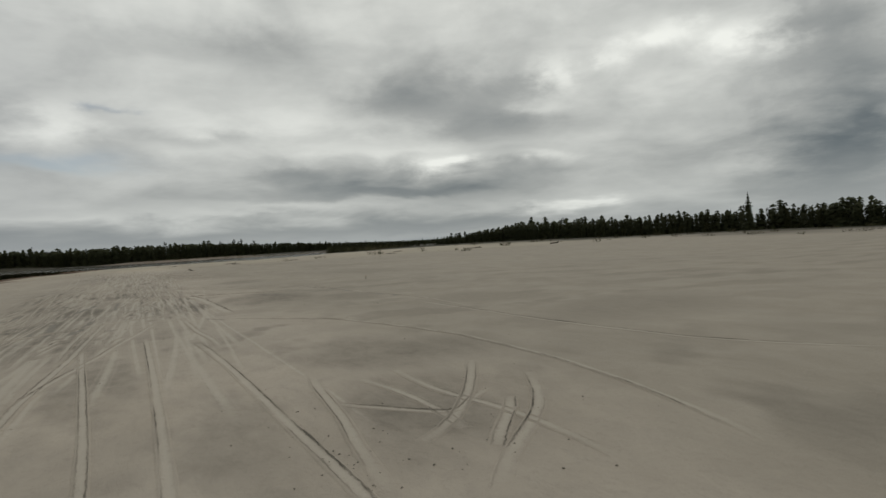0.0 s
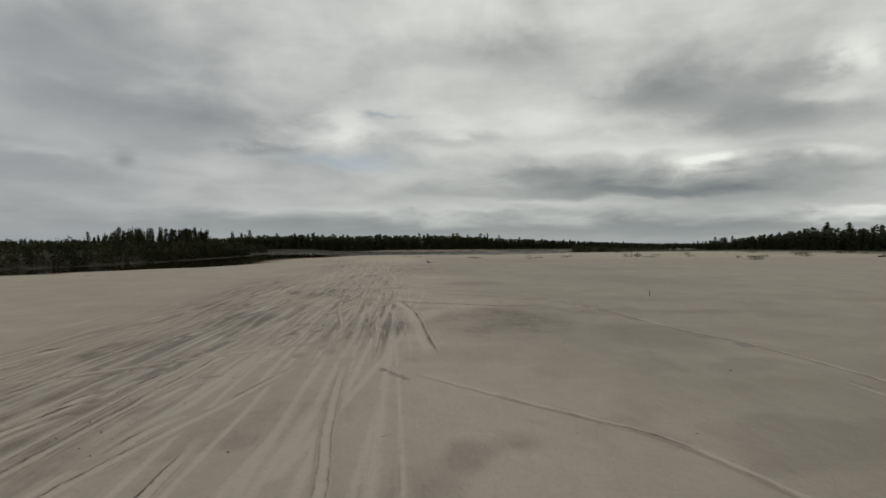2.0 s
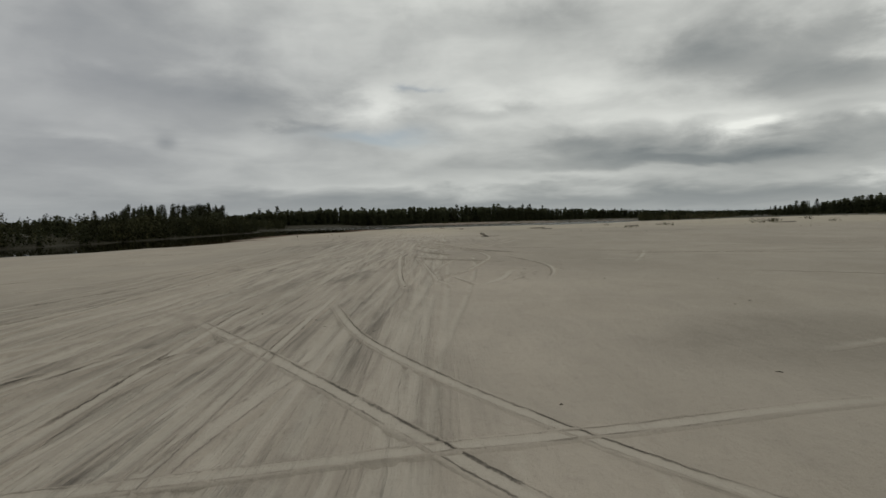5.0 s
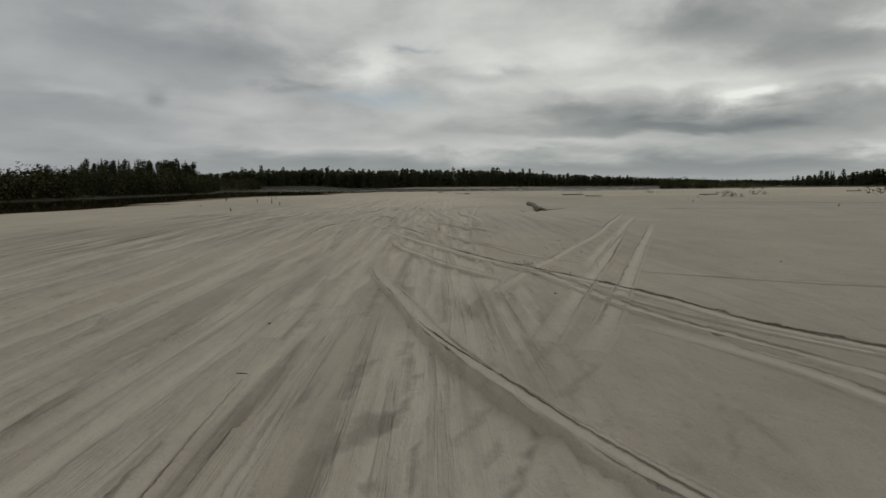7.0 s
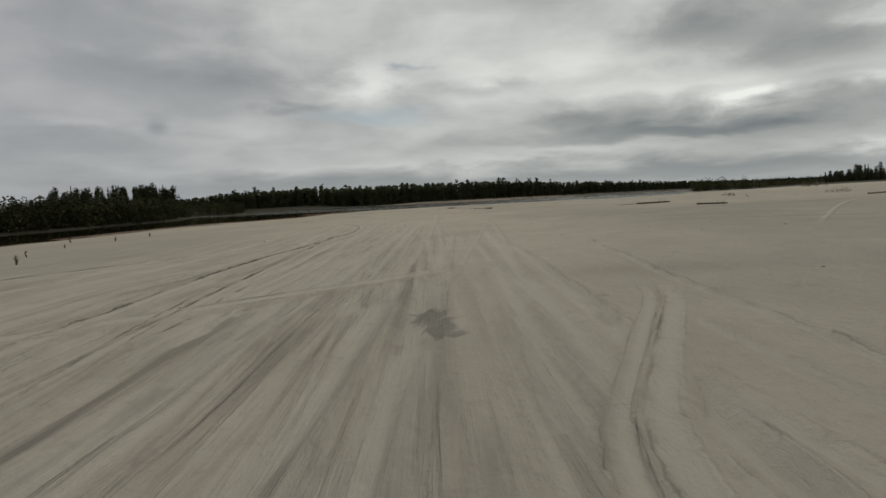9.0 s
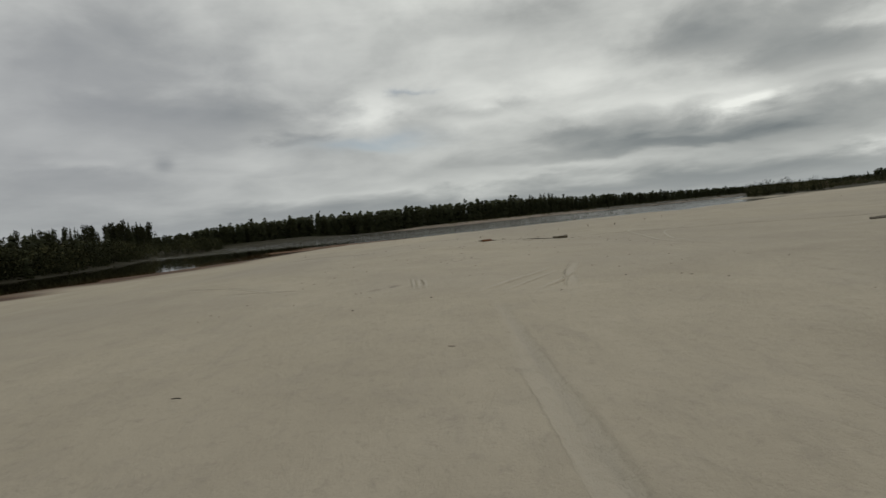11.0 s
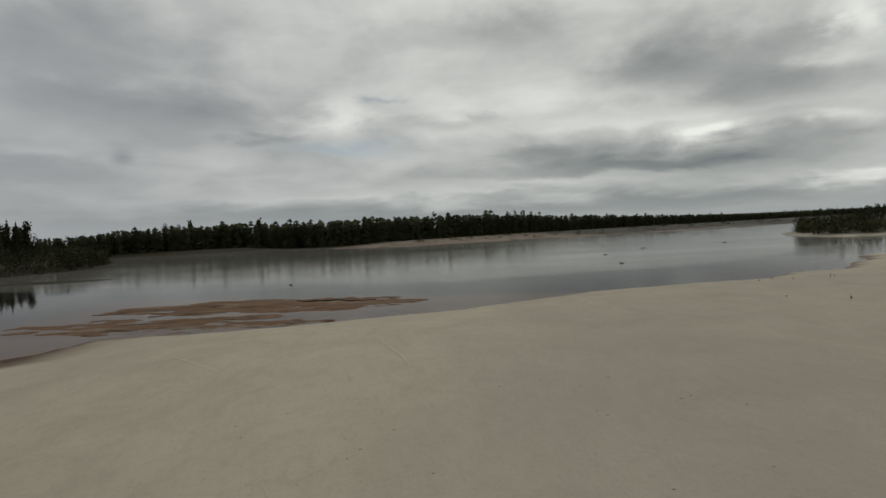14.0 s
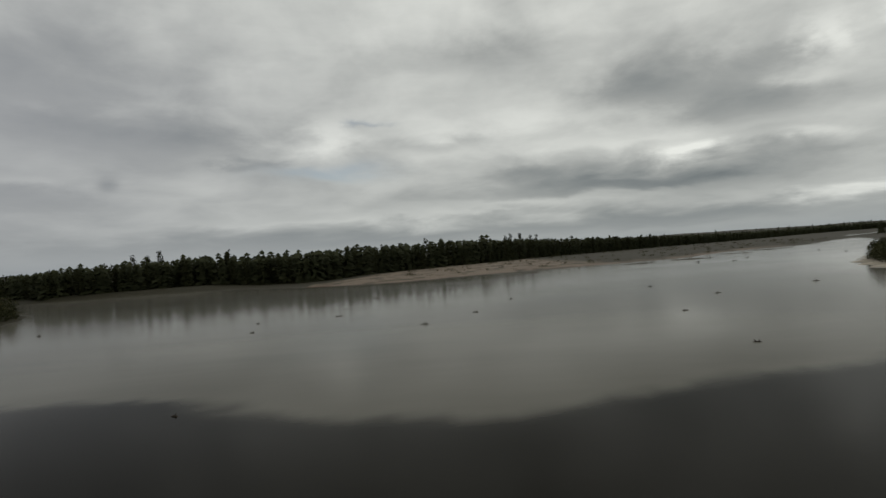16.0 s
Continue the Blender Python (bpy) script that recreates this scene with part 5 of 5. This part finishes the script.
# ---------------------------------------------------------------- driftwood on the bar
def drift_log():
    ox, oy = 6.5, 143.1
    ob = thing("driftwood_log", ox, oy, label="bleached bent log half buried in sand with broken branches", category="log")
    pts = [(-0.36, 0.73, 0.345), (-0.33, 0.70, 0.34), (-0.2, 0.6, 0.325), (-0.06, 0.46, 0.30), (-0.01, 0.3, 0.24), (0.02, 0.15, 0.165), (0.07, -0.06, 0.12), (0.18, -0.18, 0.10), (0.33, -0.33, 0.07), (0.42, -0.52, 0.02), (0.46, -0.75, -0.05)]
    part("trunk", *tube(pts, [0.10, 0.12, 0.115, 0.118, 0.128, 0.13, 0.115, 0.075, 0.055, 0.042, 0.03], 20, 0.10, 3), GREYWOOD, ob)
    part("stub", *tube([(-0.08, 0.5, 0.24), (-0.06, 0.42, 0.16), (-0.02, 0.38, 0.14)], [0.06, 0.05, 0.03], 9, 0.12, 4), GREYWOOD, ob)
    part("foot", *tube([(0.0, 0.1, 0.14), (0.06, 0.02, 0.02), (0.08, -0.02, -0.1)], [0.115, 0.11, 0.09], 11, 0.12, 5), GREYWOOD, ob)
    part("splinter", *tube([(-0.28, 0.66, 0.44), (-0.42, 0.74, 0.445)], [0.03, 0.006], 5, 0.1, 6), GREYWOOD, ob)
    part("splinter", *tube([(-0.26, 0.58, 0.44), (-0.31, 0.62, 0.465)], [0.02, 0.008], 5, 0.1, 7), GREYWOOD, ob)
    r = np.random.RandomState(8)
    for i, (x, y, dx, dy, dz, rad, lift) in enumerate(((6.56, 141.7, -0.03, 0.0, 0.30, 0.022, 0.0), (6.60, 141.5, 0.02, 0.02, 0.26, 0.03, 0.0), (6.8, 141.35, 1.65, 2.0, 0.02, 0.02, 0.02), (6.50, 141.6, 0.30, -0.25, 0.07, 0.04, 0.02),
                                               (6.62, 141.4, 0.22, 0.0, 0.10, 0.035, 0.03), (6.38, 141.7, 0.2, -0.3, 0.05, 0.03, 0.0), (6.5, 141.35, 0.12, -0.35, 0.05, 0.028, 0.0), (6.72, 141.15, 0.14, 0.02, 0.14, 0.022, 0.02),
                                               (6.16, 140.2, -0.05, 0.02, 0.17, 0.035, 0.0), (6.14, 140.2, 0.2, 0.1, 0.08, 0.045, 0.0), (6.2, 140.22, -0.16, 0.0, 0.03, 0.03, 0.0), (6.3, 142.2, 0.16, -0.2, 0.02, 0.02, 0.0))):
        x, y, lift = x - 0.15 - ox, y - 0.25 - oy, lift + 0.03
        base = ground_z(x + ox, y + oy) - ground_z(ox, oy) + lift
        mid = (x + dx * 0.5 + r.normal(0, 0.02), y + dy * 0.5, base + dz * 0.55)
        part("branch", *tube([(x, y, base - 0.02), mid, (x + dx, y + dy, base + dz * 0.85)], [rad * 0.8, rad * 0.65, rad * 0.25], 7, 0.2, i), DARKWOOD if i % 4 else GREYWOOD, ob, "dark broken branch stub")
    for i in range(16):
        a, n = r.uniform(-0.9, 0.9), r.uniform(0.05, 0.16)
        x, y = r.uniform(6.15, 6.7), r.uniform(140.75, 141.6)
        z = ground_z(x, y) - ground_z(ox, oy) + r.uniform(0.0, 0.05)
        x, y = x - ox, y - oy
        part("twig", *tube([(x, y, z), (x + n * 0.5, y + n * a * 0.5, z + r.uniform(0.0, 0.05)), (x + n, y + n * a, z + r.uniform(-0.01, 0.06))], [0.013, 0.011, 0.005], 5, 0.2, 30 + i), DARKWOOD, ob)
    return ob


def stick(x0, y0, x1, y1, r, label, material, raise_by=0.3, seed=0, name="driftwood_stick", category="driftwood", heave=0.0):
    cx, cy = (x0 + x1) / 2, (y0 + y1) / 2
    ob = thing(name, cx, cy, label=label, category=category)
    g = np.random.RandomState(seed)
    z0 = ground_z(cx, cy)
    pts = [(x0 + (x1 - x0) * k - cx + g.normal(0, r * 0.5), y0 + (y1 - y0) * k - cy + g.normal(0, r * 0.5), max(ground_z(x0 + (x1 - x0) * k, y0 + (y1 - y0) * k), z0 - 0.3) - z0 + r * raise_by + r * heave * math.sin(11 * k + 0.4)) for k in np.linspace(0, 1, 13)]
    part("stem", *tube(pts, [r * np.interp(k, (0, 0.2, 0.5, 0.8, 1), (0.9, 1.0, 0.95, 0.85, 0.55)) for k in np.linspace(0, 1, 13)], 8, 0.12, seed), material, ob)
    return ob, pts


drift_log()
for i, (x0, y0, x1, y1) in enumerate(((5.36, 140.18, 5.33, 139.85), (5.27, 140.85, 5.45, 141.35), (5.8, 141.5, 5.74, 141.08))):
    stick(x0, y0, x1, y1, 0.017 - 0.004 * i, "small dark stick lying on the sand", DARKWOOD, 0.5, 40 + i)
pole, pts = stick(1.57, 212.5, 6.98, 211.05, 0.04, "long bleached pole lying half buried in the sand", PALEWOOD, 0.2, 5, "driftwood_pole", heave=1.1)
part("twig", *tube([(-2.6, 0.68, 0.09), (-2.4, 0.5, 0.15), (-2.25, 0.35, 0.17)], [0.02, 0.016, 0.008], 6, 0.1, 2), DARKWOOD, pole, "dark side twig")


# dark strips laid along the pole in place of the shade beneath it
for i, (x0, y0, x1, y1) in enumerate(((4.9, 211.52, 5.6, 211.34), (5.5, 211.37, 6.25, 211.17), (6.25, 211.15, 6.6, 211.06), (1.6, 212.4, 1.95, 212.33), (2.35, 212.2, 2.75, 212.1))):
    cx, cy = 1.57 / 2 + 6.98 / 2, 212.5 / 2 + 211.05 / 2
    a, b = ground_z(x0, y0) - ground_z(cx, cy), ground_z(x1, y1) - ground_z(cx, cy)
    part("rotten_underside", *tube([(x0 - cx, y0 - cy, a), ((x0 + x1) / 2 - cx, (y0 + y1) / 2 - cy, (a + b) / 2 + 0.015), (x1 - cx, y1 - cy, b)], [0.012, 0.026, 0.01], 6, 0.2, i), DARKWOOD, pole, "dark rotten underside")


def beam():
    ob = thing("driftwood_beam", 6.68, 211.42, turn=-10, label="short dark rotten beam lying across a pole's end", category="driftwood")
    g = np.random.RandomState(3)
    n = 9
    verts, faces = [], []
    for i in range(n):
        x = -0.44 + 0.88 * i / (n - 1)
        for sx, sz in ((-1, 0), (-1, 1), (-0.6, 1.15), (0.6, 1.15), (1, 1), (1, 0)):
            verts.append((x + g.normal(0, 0.015), sx * 0.10 * g.uniform(0.8, 1.12), 0.0 + sz * 0.125 * g.uniform(0.78, 1.12)))
    for i in range(n - 1):
        for k in range(6):
            m = (k + 1) % 6
            faces.append((i * 6 + k, i * 6 + m, i * 6 + 6 + m, i * 6 + 6 + k))
    faces += [tuple(range(6)), tuple(range((n - 1) * 6, n * 6))[::-1]]
    part("timber", verts, faces, ROTWOOD, ob, flat=True)
    part("splinter", *tube([(0.30, 0.02, 0.15), (0.31, 0.03, 0.24)], [0.025, 0.008], 5, 0.1, 1), GREYWOOD, ob)
    part("splinter", *tube([(0.25, -0.03, 0.155), (0.42, -0.05, 0.19)], [0.03, 0.01], 5, 0.1, 2), GREYWOOD, ob)


def bark_slab():
    ob = thing("bark_slab", 2.06, 211.5, turn=30, label="red-brown curved slab of bark lying on the sand", category="bark")
    verts, faces, g = [], [], np.random.RandomState(6)
    for i in range(8):
        x = -0.32 + 0.64 * i / 7
        for k in range(7):
            a = math.pi * k / 6
            for r in (0.13, 0.10):
                verts.append((x + g.normal(0, 0.012), math.cos(a) * r * g.uniform(0.93, 1.07), math.sin(a) * r * g.uniform(0.9, 1.1) + 0.005))
    for i in range(7):
        for k in range(6):
            o = i * 14 + k * 2
            faces += [(o, o + 2, o + 16, o + 14), (o + 1, o + 15, o + 17, o + 3)]
    for k in range(6):
        faces += [(k * 2, k * 2 + 1, k * 2 + 3, k * 2 + 2), (98 + k * 2, 98 + k * 2 + 2, 98 + k * 2 + 3, 98 + k * 2 + 1)]
    for i in range(7):
        faces += [(i * 14, i * 14 + 14, i * 14 + 15, i * 14 + 1), (i * 14 + 12, i * 14 + 13, i * 14 + 27, i * 14 + 26)]
    part("bark", verts, faces, REDBARK, ob)


beam()
bark_slab()


# small plants and dry stalks that poke out of the sand
def make_sprig(seed, h):
    g = np.random.RandomState(seed)
    ob = new("sand_sprig")
    tagged(ob, "small dry grey-brown sprig growing out of the sand", "plant", "sprigs on the sand")
    for i in range(g.randint(3, 6)):
        a, r, n = g.uniform(0, 6.28), h * g.uniform(0.1, 0.4), h * g.uniform(0.6, 1.0)
        part("stalk", *tube([(0, 0, -0.05), (math.cos(a) * r * 0.4, math.sin(a) * r * 0.4, n * 0.6), (math.cos(a) * r, math.sin(a) * r, n)], [0.018, 0.013, 0.005], 5, 0.1, i), DRYTWIG, ob)
    v, f = leafy_crown(g, h, 3, 8, h * 0.3, 0.25, h * 0.1)
    part("leaves", v, f, WILLOW, ob, flat=True)
    return ob


SPRIGS = [make_sprig(140 + i, 0.4) for i in range(4)]


def stand_sprig(x, y, h):
    src = SPRIGS[rng.randint(4)]
    turn, size = rng.uniform(0, 360), h / 0.95
    if src.name not in first:
        first[src.name] = src
        return settled(src, x, y, turn, size, 0.01)
    return planted(src, x, y, turn, size, 0.01)


for x, y, h in ((2.35, 213.9, 0.3), (3.4, 214.3, 0.3), (5.6, 213.5, 0.4), (3.35, 212.6, 0.3), (3.6, 215.7, 0.2), (3.1, 229.4, 0.35), (2.5, 223.4, 0.5), (0.6, 224, 0.35), (13.1, 229.6, 0.5), (15, 227.4, 0.55), (9.8, 227, 0.4),
                (19, 231, 0.5), (25.5, 258, 0.6), (-11.5, 220.5, 0.35), (-10, 224.6, 0.3), (-12.5, 157.1, 0.7), (-10.9, 153.5, 0.6), (-15.4, 167.8, 0.6), (-16.5, 173.4, 0.6), (-14.7, 160.7, 0.6), (-10.6, 142, 0.55), (-16, 164.9, 0.5),
                (26.1, 145.7, 0.45), (27, 166.9, 0.4), (31, 173.6, 0.5), (23, 160.2, 0.4), (24.8, 161.5, 0.3), (19.9, 152.4, 0.45), (28.9, 160.8, 0.3), (-22.9, 176.4, 0.9), (-18, 156.5, 0.4), (28.3, 271.2, 0.6), (29.8, 271.8, 0.6),
                (34, 270.6, 0.7), (35, 271.5, 0.5), (23.1, 260.3, 0.35), (31.5, 271.6, 0.5), (44.6, 222, 0.7)):
    stand_sprig(x, y, h)
for i in range(40):
    x, y = rng.uniform(22, 95), rng.uniform(150, 290)
    if ground_z(x, y) > -0.45:
        stand_sprig(x, y, rng.uniform(0.25, 0.55))

stake = thing("marker_stake", 20.0, 73.6, label="short faded orange marker stake standing in the sand", category="stake")
part("post", *tube([(0, 0, -0.2), (0.01, 0, 0.2), (0.02, 0.01, 0.42)], [0.026, 0.025, 0.024], 8, 0.05, 1), BARK, stake)
part("painted_tip", *tube([(0.018, 0.01, 0.34), (0.022, 0.01, 0.45)], [0.030, 0.027], 8, 0.04, 2), ORANGE, stake, "faded orange painted tip")

for i, (x0, y0, x1, y1, r) in enumerate(((20.2, 203.3, 22.6, 203, 0.08), (20.6, 198.6, 23.6, 197.6, 0.09), (20.5, 185, 22.6, 184.3, 0.07), (38, 190, 41, 191, 0.09),
                                         (74, 201, 78, 200, 0.12), (-10.1, 277.0, -3.2, 275.3, 0.065), (92, 236, 97, 238, 0.14), (110, 206, 118, 207, 0.22), (128, 176, 135, 180, 0.22))):
    ob, pts = stick(x0, y0, x1, y1, r, "grey driftwood trunk lying on the sand", DARKWOOD if i % 3 else GREYWOOD, 0.7, 60 + i, "driftwood_log", "log")
    for k in range(2):
        a = rng.uniform(-1.2, 1.2)
        p = pts[8 + 2 * k]
        part("branch", *tube([p, (p[0] + 0.5 * math.cos(a) * r * 6, p[1] + 0.5 * math.sin(a) * r * 6, p[2] + r * 3.5)], [r * 0.4, r * 0.12], 6, 0.1, k), DARKWOOD, ob)


# snags stranded in the river
def snag(x, y, size, seed):
    g = np.random.RandomState(seed)
    size *= 0.5
    ob = thing("river_snag", x, y, WATER - 0.05, g.uniform(-25, 25), "dark waterlogged snag sticking out of the river", "driftwood", "snags in the river")
    part("stem", *tube([(-size, 0, -0.02), (-size * 0.3, 0.05, 0.05), (size * 0.4, 0, 0.06), (size, -0.1, 0.0)], [0.03, 0.08, 0.08, 0.03], 7, 0.15, seed), DARKWOOD, ob)
    for i in range(g.randint(1, 4)):
        b, a, n = g.uniform(-0.3, 0.8) * size, g.uniform(-1.3, 1.3), size * g.uniform(0.25, 0.6)
        part("branch", *tube([(b, 0, 0.1), (b + n * math.sin(a) * 0.6, 0.1, 0.15 + n * 0.4), (b + n * math.sin(a), 0.05, 0.12 + n * 0.75)], [0.04, 0.03, 0.01], 6, 0.1, i), DARKWOOD, ob)


for i, (x, y, size) in enumerate(((-4.3, 381, 2.4), (11.1, 341, 1.3), (70.5, 350, 2.3), (-19.2, 336, 0.9), (-55, 352, 1.2), (-14.3, 295.6, 0.7), (29.2, 303.6, 1.0), (34.8, 325.9, 1.1), (48.8, 342.7, 2.0), (19.7, 357.5, 1.0), (-9.1, 349.3, 1.8),
                                  (3.2, 331.6, 1.6), (46.9, 361.8, 1.0), (99.0, 440, 2.2), (96, 434, 1.6), (-1.5, 425, 2.6), (10, 420, 2.0), (107, 432, 2.4), (120, 446, 2.2), (140, 452, 2.2), (154, 443, 3.0), (165, 470, 3.0), (-21, 347, 0.8))):
    snag(x, y, size, 300 + i)

stick(-0.04, 198.08, 0.75, 198.02, 0.005, "thin dry stick lying flat on pale sand", PALEWOOD, 0.3, 97)

# crumbs of damp sand thrown up beside the wheel tracks
g = np.random.RandomState(91)
pieces = []
for cx, cy, rx, ry, count in ((2.5, 121.0, 0.22, 0.7, 40), (3.9, 124.0, 0.3, 1.0, 24), (0.1, 21, 0.4, 2.5, 40), (2.3, 60.5, 0.2, 3, 50), (13.2, 69, 1.0, 2.5, 50), (2.8, 21.5, 2.6, 3, 60), (-5.5, 44, 1.2, 5, 60)):
    for i in range(count):
        x, y, r = g.normal(cx, rx), g.normal(cy, ry), g.uniform(0.007, 0.018) * (1 if y > 90 else 1.25)
        z, a = ground_z(x, y), g.uniform(0, 6.28)
        c, q = math.cos(a) * r * 1.3, math.sin(a) * r * 1.3
        pieces.append(tube([(x - c, y - q, z), (x - c * 0.5, y - q * 0.5, z + r * 0.5), (x + c * 0.5, y + q * 0.5, z + r * 0.4), (x + c, y + q, z)], [r * 0.3, r * 0.8, r * 0.7, r * 0.25], 6, 0.3, i))
tagged(part("sand_clods", *joined(*pieces), plain("damp_sand_clod", (0.13, 0.115, 0.095), (0.24, 0.215, 0.18), 0.95)), "scattered crumbs of damp sand beside wheel tracks", "sand", kind="stuff")

# dry litter washed up along the sand: far too small and many to count
g = np.random.RandomState(77)
pieces = []
for i in range(380):
    x, y = g.uniform(-6, 9), g.uniform(183, 246)
    if 190 < i < 300:
        x, y = g.uniform(-9, 12), g.uniform(22, 183)
    if i >= 300:
        x, y = g.uniform(1.2, 8.5), g.uniform(208.5, 217)
    z, a, n = ground_z(x, y), g.uniform(-0.5, 0.5) + (math.pi if g.uniform() < 0.5 else 0), g.uniform(0.012, 0.055 if y < 183 or y > 206 else 0.03)
    r = g.uniform(0.003, 0.008)
    c, s = math.cos(a) * n, math.sin(a) * n
    pieces.append(tube([(x - c, y - s, z + r * 0.5), (x, y + g.normal(0, 0.01), z + r * 1.2), (x + c, y + s, z + r * 0.4)], [r, r * 1.2, r * 0.7], 5, 0.2, i))
tagged(part("driftwood_litter", *joined(*pieces), DARKWOOD), "scattered small dark twigs and bark bits on sand", "litter", kind="stuff")
